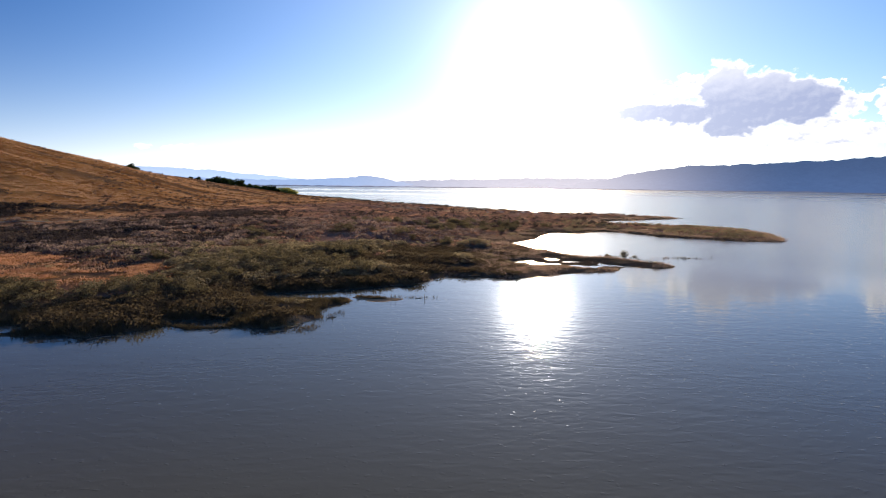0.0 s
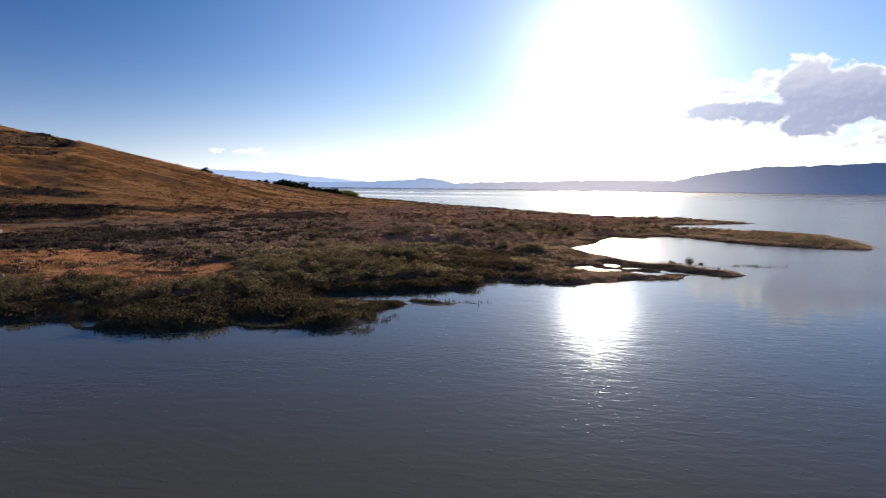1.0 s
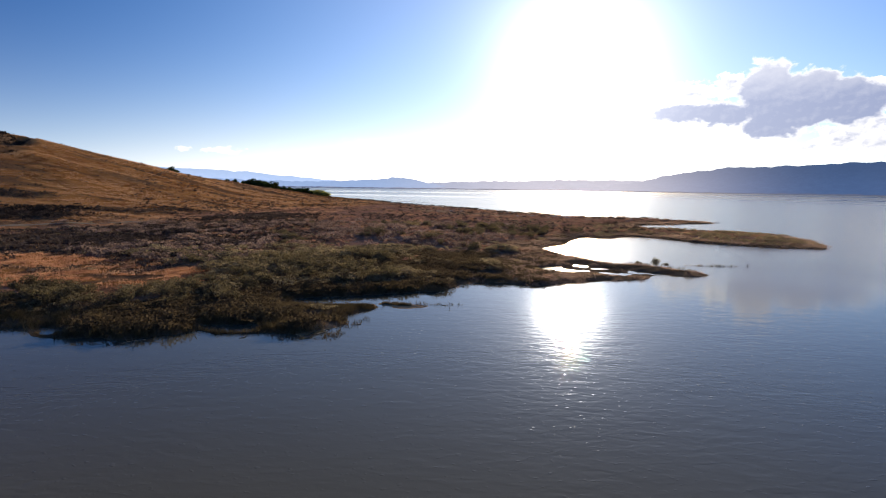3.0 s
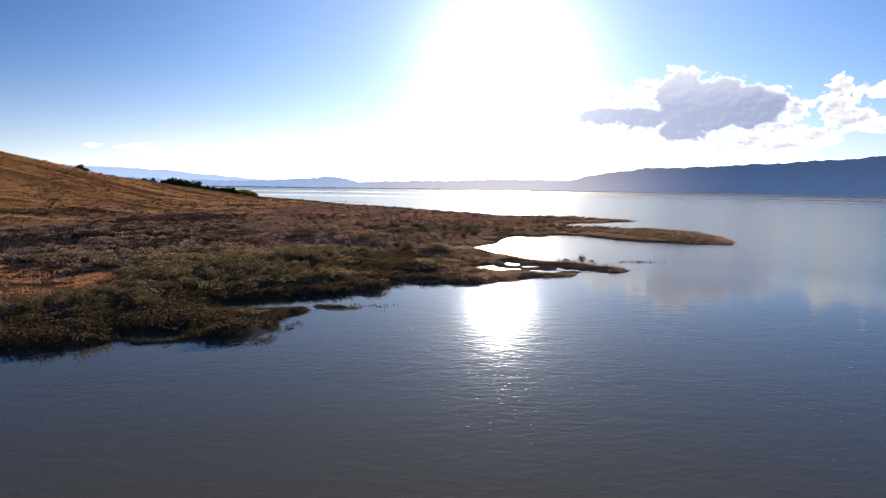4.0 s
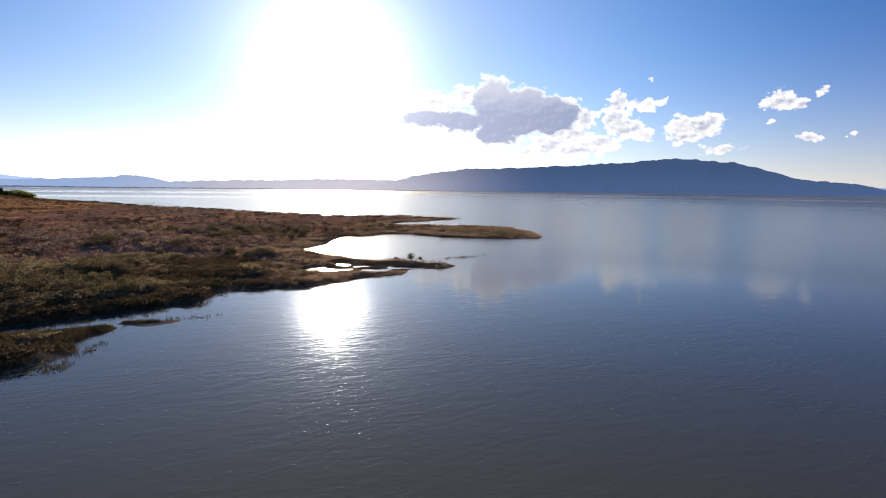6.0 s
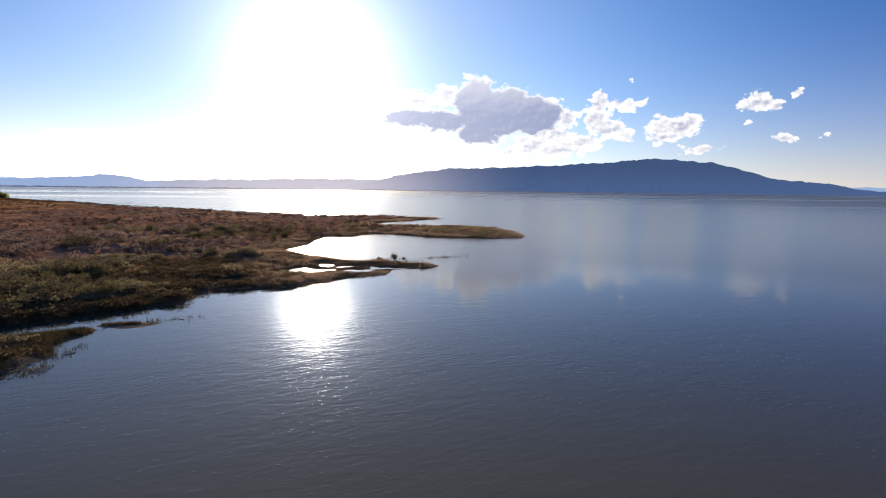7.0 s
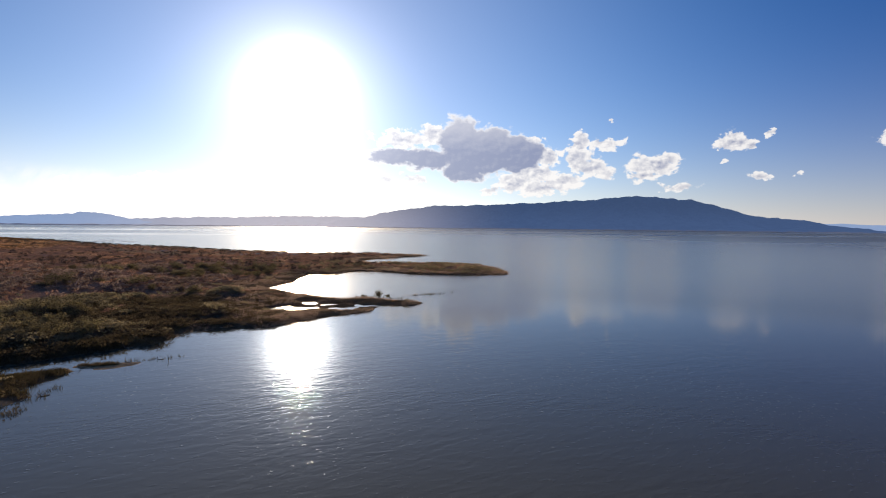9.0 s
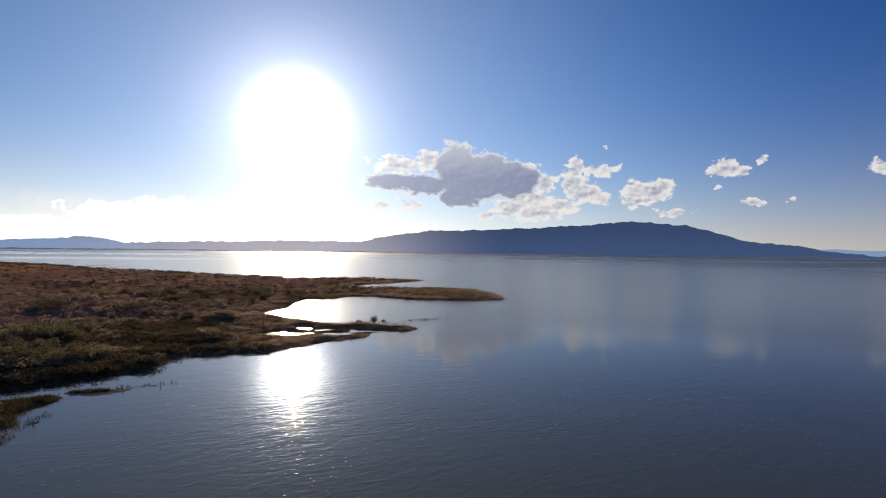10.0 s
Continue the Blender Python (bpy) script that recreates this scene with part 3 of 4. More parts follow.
def shade_and_brush_bands(x, y):
    """Bands along the hill: painted shade high up, and close dark brush above the road."""
    r, b = np.hypot(x, y), np.degrees(np.arctan2(x, y))
    n1 = fbm(x, y, 24, 4, 51)
    foot = np.interp(b, HILL[:, 0], HILL[:, 1])
    e, before = slope(x, y, r, b)[1:]
    # the upper bands darken ground and brush where the steep faces lie in shade
    high = before * step(-np.abs(e - 3.89), -0.2, -0.12) * step(-b, 40.8, 42.0)
    high = np.maximum(high, 0.8 * before * step(-np.abs(e - 2.79), -0.12, -0.06) * step(-b, 41.5, 43.5))
    return 0.96 * np.maximum(high, step(-np.abs(r - foot - 33 + 5 * n1), -13, -8) * step(-b, 36, 41))


def road_at(b):
    """Distance of the dirt road at a bearing."""
    return 200 + 0.35 * (b + 45) + 1.5 * np.sin(b * 0.7)


def beside_road(x, y):
    off = np.hypot(x, y) - road_at(np.degrees(np.arctan2(x, y)))
    return step(off, -11, -8) * step(-off, -5, -2.5)


def low_edge(x, y):
    """Where the reeds are trodden low before the inlet and the small pond."""
    return np.maximum(step(-oval(x, y, -20.5, 65.2, 8.0, 3.0, 8), 0, 0.8), step(-oval(x, y, -26.5, 53.0, 5.0, 2.2, 8), 0, 0.8))


def zones(x, y, d):
    """How far a place is dry grass, dark brush with painted shade, or wet marsh."""
    r, b = np.hypot(x, y), np.degrees(np.arctan2(x, y))
    n1, n2 = fbm(x, y, 24, 4, 51), fbm(x, y, 70, 4, 53)
    foot = np.interp(b, HILL[:, 0], HILL[:, 1])
    hill = step(r - foot + 30 * n2, -15, 25) * step(-b, 8, 14)
    meadow = step(-oval(x, y, -77, 85, 42, 15, -14) + 4 * n1, -2, 3)
    dry = np.maximum(hill, meadow)
    sage = step(r + 14 * n1, 98, 112) * step(-(r - foot) + 16 * n1, -6, 10) * step(-b, 14, 24) * (1 - meadow)
    sage = np.maximum(sage, 0.8 * hill * step(n2, 0.32, 0.5))
    # dark streaks in the ground colour, for brush and the shade of grazing sun
    sage = np.maximum(sage, 0.75 * hill * step(terraces(x, y, r, b), 0.45, 0.9) * step(fbm(x, y, 50, 2, 117), -0.25, 0.2))
    sage = np.maximum(sage, 0.7 * hill * step(-streak(x, y), 0.14, 0.4))
    sage = np.maximum(sage, shade_and_brush_bands(x, y))
    sage = np.maximum(sage, 0.85 * meadow * step(-gaps(x, y), 0.0, 0.3))
    marsh = step(-(d + 7 * n1), -17, -5)
    return dry, sage, marsh


ground()


def water():
    a = np.radians(np.arange(0, 360, 3.0))
    radii = np.array([0.01, 20, 60, 150, 400, 1200, 3000, 6000])
    aa, rr = np.meshgrid(a, radii)
    n, k = len(a), len(radii)
    i, j = np.meshgrid(np.arange(k - 1), np.arange(n), indexing="ij")
    j2 = (j + 1) % n
    faces = np.stack([i * n + j, (i + 1) * n + j, (i + 1) * n + j2, i * n + j2], -1).reshape(-1, 4)[:, ::-1]
    pts = np.stack([rr * np.sin(aa), rr * np.cos(aa), 0 * aa], -1).reshape(-1, 3)
    ob = mesh_object("water", pts, faces, M_WATER)
    return tagged(ob, "calm rippled blue-grey lake water", "water", kind="structure")


water()


def ridge(name, profile, near_r, depth, mat, label, seed):
    """A far range: its crest's height above the eye by bearing, in degrees, built as a slope that rises from the water."""
    p = np.array(profile, float)
    b = np.arange(p[0, 0], p[-1, 0] + 0.05, 0.12 if p[-1, 0] < 90 else 0.5)
    e = np.interp(b, p[:, 0], p[:, 1])
    rows = 26
    s = np.linspace(0, 1, rows)
    bb, ss = np.meshgrid(np.radians(b), s)
    rr = near_r + depth * ss
    x, y = rr * np.sin(bb), rr * np.cos(bb)
    top = 15 + (near_r + depth * 0.8) * np.tan(np.radians(e))[None, :] + min(9, 0.07 * depth) * fbm(b * 40, b * 0, 22, 4, seed)[None, :]
    shape = np.where(ss < 0.8, step(ss, -0.15, 0.85) ** 1.1, 1 - 1.2 * (ss - 0.8))
    gully = np.abs(fbm(x, y, 330, 5, seed))
    z = top * shape * (1 - 0.9 * gully * np.sin(np.pi * np.clip(ss / 0.8, 0, 1))) 
    z = np.where(ss < 0.01, -5.0, z)
    n = len(b)
    i, j = np.meshgrid(np.arange(rows - 1), np.arange(n - 1), indexing="ij")
    faces = np.stack([i * n + j, i * n + j + 1, (i + 1) * n + j + 1, (i + 1) * n + j], -1).reshape(-1, 4)[:, ::-1]
    ob = mesh_object(name, np.stack([x, y, z], -1).reshape(-1, 3), faces, mat, smooth=True)
    return tagged(ob, label, "mountain", kind="structure")


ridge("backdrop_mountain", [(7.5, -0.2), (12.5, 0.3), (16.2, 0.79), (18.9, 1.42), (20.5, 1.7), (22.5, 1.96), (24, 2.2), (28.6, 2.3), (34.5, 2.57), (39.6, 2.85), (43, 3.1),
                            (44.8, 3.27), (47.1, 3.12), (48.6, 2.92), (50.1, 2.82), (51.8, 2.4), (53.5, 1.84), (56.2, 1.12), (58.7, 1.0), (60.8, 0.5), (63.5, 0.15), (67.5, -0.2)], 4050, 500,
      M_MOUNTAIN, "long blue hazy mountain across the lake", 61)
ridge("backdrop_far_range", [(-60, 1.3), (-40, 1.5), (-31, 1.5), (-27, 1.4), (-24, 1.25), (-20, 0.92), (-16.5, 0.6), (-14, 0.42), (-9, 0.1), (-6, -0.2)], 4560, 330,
      M_FARRANGE, "far blue range beyond the lake, pale with glowing haze", 69)
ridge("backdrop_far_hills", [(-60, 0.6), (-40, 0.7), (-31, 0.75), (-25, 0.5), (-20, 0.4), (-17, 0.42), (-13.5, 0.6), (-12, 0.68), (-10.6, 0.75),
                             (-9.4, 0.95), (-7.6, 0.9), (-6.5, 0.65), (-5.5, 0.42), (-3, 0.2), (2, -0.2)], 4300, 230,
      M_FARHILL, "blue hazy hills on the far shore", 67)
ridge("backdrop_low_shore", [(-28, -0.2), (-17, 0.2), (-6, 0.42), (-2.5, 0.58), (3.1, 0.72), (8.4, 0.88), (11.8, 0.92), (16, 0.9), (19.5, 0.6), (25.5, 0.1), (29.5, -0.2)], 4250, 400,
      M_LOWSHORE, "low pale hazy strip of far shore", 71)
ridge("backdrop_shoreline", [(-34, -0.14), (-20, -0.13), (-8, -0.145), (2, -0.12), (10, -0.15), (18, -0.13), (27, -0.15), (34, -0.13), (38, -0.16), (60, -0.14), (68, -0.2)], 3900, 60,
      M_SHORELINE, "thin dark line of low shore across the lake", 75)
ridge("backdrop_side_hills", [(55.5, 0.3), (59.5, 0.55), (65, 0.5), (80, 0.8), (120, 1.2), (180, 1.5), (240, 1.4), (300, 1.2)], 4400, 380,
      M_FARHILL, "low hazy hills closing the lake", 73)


# ---- plants ----
rng = np.random.default_rng(7)


def leafy(n, lobes, width, tall, leaf, seed, floor=0.0, span=(0.3, 0.72)):
    """Leaves of a bush or crown: n small quads over some rounded lobes, with gaps between them."""
    g = np.random.default_rng(seed)
    c = np.stack([g.normal(0, 0.27, lobes) * width, g.normal(0, 0.27, lobes) * width, g.uniform(*span, lobes) * tall], -1)
    size = g.uniform(0.22, 0.36, lobes)
    k = g.integers(0, lobes, n)
    v = g.normal(0, 1, (n, 3))
    v /= np.linalg.norm(v, axis=1)[:, None]
    p = c[k] + v * (size[k] * g.uniform(0.75, 1.05, n))[:, None] * np.array([width, width, tall * 0.85])
    p[:, 2] = np.clip(p[:, 2], floor + 0.03 * tall, None)
    # leaves lie over the lobes like scales, unevenly tilted
    out = v + g.normal(0, 0.3, (n, 3)) + np.array([0, 0, 0.2])
    a = np.cross(out, g.normal(0, 1, (n, 3)))
    a /= np.linalg.norm(a, axis=1)[:, None]
    b = np.cross(out, a)
    b /= np.linalg.norm(b, axis=1)[:, None]
    s = g.uniform(0.6, 1.3, n)[:, None] * leaf
    quad = np.stack([p - a * s, p - b * s * 0.6, p + a * s, p + b * s * 0.6], 1)
    return quad.reshape(-1, 3), 4


def blades(n, spread, tall, wide, seed, lean=0.25):
    """Stalks of a tuft: n narrow blades that lean apart."""
    g = np.random.default_rng(seed)
    base = np.stack([g.normal(0, spread, n), g.normal(0, spread, n), np.full(n, -0.05)], -1)
    turn = g.uniform(0, 2 * np.pi, n)
    side = np.stack([np.cos(turn), np.sin(turn), 0 * turn], -1) * wide
    tip = base + np.stack([g.normal(0, lean, n), g.normal(0, lean, n), g.uniform(0.65, 1.1, n)], -1) * tall
    return np.stack([base - side, base + side, tip], 1).reshape(-1, 3), 3


def joined(name, templates, x, y, z, scale, mat, label, category):
    """Many plants that nobody could count, as one mesh."""
    pts, corners = [], templates[0][1]
    kind = rng.integers(0, len(templates), len(x))
    turn = rng.uniform(0, 2 * np.pi, len(x))
    for k, (t, _) in enumerate(templates):
        m = kind == k
        c, s = np.cos(turn[m])[:, None], np.sin(turn[m])[:, None]
        px = (t[None, :, 0] * c - t[None, :, 1] * s) * scale[m][:, None] + x[m][:, None]
        py = (t[None, :, 0] * s + t[None, :, 1] * c) * scale[m][:, None] + y[m][:, None]
        pz = t[None, :, 2] * scale[m][:, None] + z[m][:, None]
        pts.append(np.stack([px, py, pz], -1).reshape(-1, 3))
    pts = np.concatenate(pts).astype(np.float32)
    ob = new(name, flock_mesh(name, pts, corners, mat))
    return tagged(ob, label, category, kind="stuff")


def flock_mesh(name, pts, corners, mat):
    me = bpy.data.meshes.new(name)
    n = len(pts)
    me.vertices.add(n)
    me.vertices.foreach_set("co", np.asarray(pts, np.float32).ravel())
    me.loops.add(n)
    me.loops.foreach_set("vertex_index", np.arange(n, dtype=np.int32))
    me.polygons.add(n // corners)
    me.polygons.foreach_set("loop_start", np.arange(0, n, corners, dtype=np.int32))
    me.update(calc_edges=True)
    me.materials.append(mat)
    return me


def scatter(n, b0, b1, r0, r1, keep, seed, power=1.0):
    """Places between two bearings and two distances from the middle of the plan, thinned by keep(x, y, d, zones)."""
    g = np.random.default_rng(seed)
    b = np.radians(g.uniform(b0, b1, n))
    r = r0 + (r1 - r0) * g.uniform(0, 1, n) ** power
    x, y = r * np.sin(b), r * np.cos(b)
    d = inland(x, y)
    m = g.uniform(0, 1, n) < keep(x, y, d, zones(x, y, d))
    x, y, d = x[m], y[m], d[m]
    return x, y, height(x, y, d), d


def off_sand(x, y):
    """Off the bare sand of the islet and the point."""
    return (oval(x, y, -10.6, 67.6, 4.5, 2.2, -8) > 0) * (oval(x, y, -15.0, 54.4, 2.2, 1.1, 55) > 0)


def spits(x, y):
    """1 on the low spits, 0 along the shore below the hill."""
    return step(np.degrees(np.arctan2(x, y)) + 5 * fbm(x, y, 14, 2, 79), -5, 3)


# reeds along the water's edge
x, y, z, d = scatter(80000, -58, 20, 44, 140, lambda x, y, d, q: (1 - spits(x, y)) * step(d, -0.1, 0.6) * step(-d, -9, -3) * step(fbm(x, y, 4, 2, 81), -0.65, -0.05) * off_sand(x, y), 3, 1.1)
joined("reeds", [blades(11, 0.26, 1.2, 0.032, 100 + i) for i in range(5)], x, y, z, rng.uniform(0.45, 1.0, len(x)) * (0.7 + 0.4 * fbm(x, y, 7, 2, 83)) * (1 - 0.55 * low_edge(x, y)),
       M_REED, "dark brown-green reeds along the water's edge", "reeds")
x, y, z, d = scatter(60000, -14, 34, 72, 190, lambda x, y, d, q: spits(x, y) * step(d, -0.4, 0.5) * step(-d, -14, -5) * step(fbm(x, y, 5, 2, 81), -0.5, 0.1), 33, 1.0)
joined("reeds", [blades(10, 0.3, 0.75, 0.032, 105 + i, 0.35) for i in range(5)], x, y, z, rng.uniform(0.35, 1.0, len(x)) * (0.75 + 0.45 * fbm(x, y, 7, 2, 83)) * (1 - 0.72 * step(-oval(x, y, 22, 101, 15, 7.5, 0), 0, 1.5)),
       M_GLAREREED, "tan-brown reeds over the low spits, paled for glare", "reeds")
x, y, z, d = scatter(11000, -20, 34, 175, 340, lambda x, y, d, q: step(d, -0.8, 0.8) * step(-d, -12, -4), 4)
joined("reeds", [blades(22, 0.8, 0.6, 0.07, 110 + i, 0.35) for i in range(4)], x, y, z, rng.uniform(0.6, 1.3, len(x)) * (0.8 + 0.6 * fbm(x, y, 16, 2, 87)), M_GLAREREED,
       "tan-brown reeds along the far spits, paled for glare", "reeds")


def stands(rows, seed):
    """Thin stands of stalks that rise out of the shallows: middle, half length, half width, turn, number of tufts."""
    g = np.random.default_rng(seed)
    out = []
    for cx, cy, a, b, turn, n in rows:
        u, v = g.normal(0, 0.5, n) * a, g.normal(0, 0.5, n) * b
        c, w = math.cos(radians(turn)), math.sin(radians(turn))
        out.append(np.stack([cx + u * c - v * w, cy + u * w + v * c], -1))
    return np.concatenate(out).T


x, y = stands([(34.5, 112.3, 3.0, 1.2, -20, 34), (38.8, 107.4, 2.4, 1.4, -50, 26), (48.5, 112.0, 5.0, 0.9, 4, 46), (100.5, 172.0, 6.0, 4.0, 60, 50),
               (114.0, 263.0, 9.0, 2.0, 20, 30), (-8.4, 68.6, 3.4, 0.7, 4, 22), (-4.2, 68.9, 2.6, 0.4, 6, 10), (-15.6, 53.2, 1.7, 1.0, 60, 40), (-14.2, 58.5, 1.0, 2.4, 0, 22)], 17)
joined("reeds", [blades(6, 0.12, 0.5, 0.02, 115 + i, 0.3) for i in range(5)], x, y, np.full(len(x), -0.02), rng.uniform(0.5, 1.2, len(x)) * (1 + 0.9 * step(y, 90, 160)), M_REED,
       "thin dark reeds standing in the shallow water", "reeds")

# low green brush on the marsh and the flats behind it
x, y, z, d = scatter(12000, -56, 26, 52, 240, lambda x, y, d, q: step(d, 1.5, 5) * (1 - 0.93 * q[0]) * (0.08 + 0.6 * step(fbm(x, y, 9, 3, 85), -0.05, 0.25)) * step(-d, -75, -30), 5, 1.2)
joined("low_brush", [leafy(70, 5, 1.5, 0.8, 0.12, 120 + i) for i in range(6)], x, y, z, rng.uniform(0.4, 1.0, len(x)), M_LOWBRUSH,
       "dull green and brown low brush on the marsh", "brush")

x, y, z, d = scatter(8000, -60, 8, 44, 120, lambda x, y, d, q: step(d, 0.7, 1.8) * step(-d, -16, -9) * (oval(x, y, -10.6, 67.6, 4.5, 2.2, -8) > 0) * (oval(x, y, -15.0, 54.4, 2.2, 1.1, 55) > 0) * step(fbm(x, y, 5, 3, 86), -0.35, 0.1) * (1 - 0.97 * low_edge(x, y)), 55)
joined("shore_brush", [leafy(120, 6, 2.0, 0.8, 0.11, 125 + i) for i in range(6)], x, y, z - 0.05, rng.uniform(0.5, 1.5, len(x)) * (1 - 0.5 * step(np.degrees(np.arctan2(x, y)), -3, 4)), M_MARSH,
       "dark olive brush and sedge along the shore", "brush")

x, y, z, d = scatter(1300, -34, 12, 76, 128, lambda x, y, d, q: step(d, 4, 9) * (1 - q[0]) * (0.1 + 0.6 * step(fbm(x, y, 11, 3, 88), -0.1, 0.25)), 56, 1.0)
joined("brush_mounds", [leafy(400, 7, 3.0, 1.3, 0.125, 190 + i) for i in range(6)], x, y, z - 0.1, rng.uniform(0.5, 1.45, len(x)), M_LOWBRUSH,
       "rounded olive-green brush mounds behind the shore", "brush")
x, y, z, d = scatter(2200, -40, 10, 104, 205, lambda x, y, d, q: step(d, 12, 20) * (1 - q[0]) * (0.12 + 0.5 * step(fbm(x, y, 24, 3, 39), -0.1, 0.25)), 58, 1.0)
joined("brush_mounds", [leafy(150, 7, 3.2, 1.4, 0.23, 200 + i) for i in range(6)], x, y, z - 0.15, rng.uniform(0.35, 1.25, len(x)), M_HUMMOCK,
       "rounded dark mauve-brown brush mounds on the hummocks", "brush")
x, y, z, d = scatter(9000, -14, -4, 64, 72, lambda x, y, d, q: (oval(x, y, -10.4, 68.3, 3.0, 0.9, -8) < 0) * step(d, 0.1, 0.4) * step(fbm(x, y, 1.2, 2, 84), 0.22, 0.4), 57)
joined("reeds", [blades(9, 0.12, 0.42, 0.02, 195 + i) for i in range(4)], x, y, z, rng.uniform(0.4, 1.0, len(x)), M_REED,
       "short dark sedge on the sandy islet", "reeds")
x, y, z, d = scatter(16000, -36, -10, 48, 72, lambda x, y, d, q: low_edge(x, y) * step(d, 0.0, 0.5) * off_sand(x, y), 59)
joined("reeds", [blades(10, 0.2, 0.42, 0.025, 205 + i, 0.4) for i in range(4)], x, y, z, rng.uniform(0.5, 1.2, len(x)), M_REED,
       "short dark sedge beside the narrow inlet", "reeds")

x, y, z, d = scatter(2600, 12, 34, 140, 225, lambda x, y, d, q: step(d, 0.8, 3) * step(fbm(x, y, 9, 3, 94), -0.1, 0.25), 60)
joined("low_brush", [leafy(60, 5, 1.7, 0.8, 0.14, 220 + i) for i in range(5)], x, y, z, rng.uniform(0.5, 1.25, len(x)), M_LOWBRUSH,
       "olive-brown low brush on the long spit", "brush")

# sagebrush
x, y, z, d = scatter(27000, -60, -10, 98, 260, lambda x, y, d, q: q[1] * (0.1 + 0.9 * step(gaps(x, y), -0.2, 0.1)) * step(d, 14, 24) * (1 - beside_road(x, y)), 6, 0.9)
joined("sagebrush", [leafy(20, 4, 1.5, 0.85, 0.24, 130 + i) for i in range(6)], x, y, z, rng.uniform(0.6, 1.3, len(x)), M_SAGE,
       "dark grey-brown sagebrush below the hill", "sagebrush")
x, y, z, d = scatter(17000, -60, 0, 185, 620, lambda x, y, d, q: q[0] * step(d, 20, 40) * (0.10 + 0.2 * step(fbm(x, y, 60, 3, 89), 0.1, 0.4) + 0.45 * step(ledge(x, y), 0.4, 0.9) + 0.5 * step(-streak(x, y), 0.2, 0.4) + shade_and_brush_bands(x, y)) * (1 - beside_road(x, y)), 8, 0.8)
joined("sagebrush", [leafy(18, 4, 1.8, 0.9, 0.27, 140 + i) for i in range(5)], x, y, z, rng.uniform(0.3, 0.95, len(x)), M_SAGE,
       "scattered dark sagebrush on the golden hillside", "sagebrush")

x, y, z, d = scatter(13000, -64, -36, 185, 450, lambda x, y, d, q: shade_and_brush_bands(x, y) * (1 - beside_road(x, y)), 16, 0.8)
joined("sagebrush", [leafy(14, 4, 2.4, 1.3, 0.4, 145 + i) for i in range(5)], x, y, z, rng.uniform(0.6, 1.0, len(x)), M_SAGE_AND_SHADE,
       "close dark sagebrush in bands along the hill, the upper ones painted shade", "sagebrush")

# rust-brown brush over the flats
x, y, z, d = scatter(7500, -30, 30, 95, 420, lambda x, y, d, q: step(d, 5, 14) * (1 - q[0]) * (1 - sandy(x, y, d)) * (0.25 + 0.75 * step(fbm(x, y, 22, 3, 91), -0.25, 0.2)), 9, 0.9)
joined("rust_brush", [leafy(34, 4, 1.5, 0.8, 0.17, 150 + i) for i in range(6)], x, y, z, rng.uniform(0.6, 1.3, len(x)), M_RUST,
       "rust-brown brush over the flat shore", "brush")
x, y, z, d = scatter(5200, -34, 20, 170, 560, lambda x, y, d, q: step(d, 4, 12) * (0.25 + 0.75 * step(fbm(x, y, 30, 2, 93), -0.2, 0.2)), 10)
joined("dark_brush", [leafy(34, 5, 2.2, 1.3, 0.3, 160 + i) for i in range(5)], x, y, z, rng.uniform(0.35, 1.0, len(x)), M_SAGE,
       "small dark bushes dotted over the flat shore", "brush")

x, y, z, d = scatter(9000, -22, 14, 225, 640, lambda x, y, d, q: step(d, 0.5, 3) * step(-d, -16, -7) * (0.3 + 0.7 * step(fbm(x, y, 22, 2, 95), -0.3, 0.1)), 18)
joined("dark_brush", [leafy(30, 5, 2.4, 1.2, 0.32, 210 + i) for i in range(5)], x, y, z, rng.uniform(0.5, 1.1, len(x)), M_SAGE,
       "dark brush along the far edge of the land", "brush")

# dry grass
x, y, z, d = scatter(22000, -60, -20, 64, 130, lambda x, y, d, q: q[0] * (1 - q[1]) * step(d, 13, 20) * (0.1 + 0.9 * step(gaps(x, y), -0.2, 0.15)), 14)
joined("dry_grass", [blades(12, 0.3, 0.38, 0.04, 165 + i, 0.5) for i in range(5)], x, y, z, rng.uniform(0.6, 1.3, len(x)), M_MEADOW,
       "dry orange-gold grass of the meadow", "grass")
x, y, z, d = scatter(120000, -60, -6, 165, 520, lambda x, y, d, q: q[0] * (1 - 0.97 * q[1]) * step(d, 14, 22) * (0.12 + 0.88 * step(streak(x, y), -0.25, 0.1)) * (0.35 + 0.65 * step(-ledge(x, y), -0.5, 0.2)), 11, 0.8)
joined("dry_grass", [blades(8, 0.9, 0.36, 0.09, 170 + i, 0.5) for i in range(5)], x, y, z, rng.uniform(0.6, 1.25, len(x)), M_GRASS,
       "dry golden grass on the hillside", "grass")
x, y, z, d = scatter(60000, -34, 34, 84, 420, lambda x, y, d, q: step(d, 2, 8) * (1 - q[0]) * (1 - sandy(x, y, d)) * (0.12 + 0.88 * step(fbm(x, y, 16, 3, 97), -0.1, 0.3)) * (0.35 + 0.65 * step(np.hypot(x, y), 130, 190)), 12, 0.9)
joined("dry_grass", [blades(12, 0.5, 0.34, 0.05, 180 + i, 0.45) for i in range(5)], x, y, z, rng.uniform(0.6, 1.2, len(x)), M_RUSTGRASS,
       "dry rust-tan grass between the bushes of the flats", "grass")
x, y, z, d = scatter(30000, -60, -14, 98, 250, lambda x, y, d, q: q[1] * step(d, 14, 22) * step(-gaps(x, y), 0.0, 0.25), 15, 0.9)
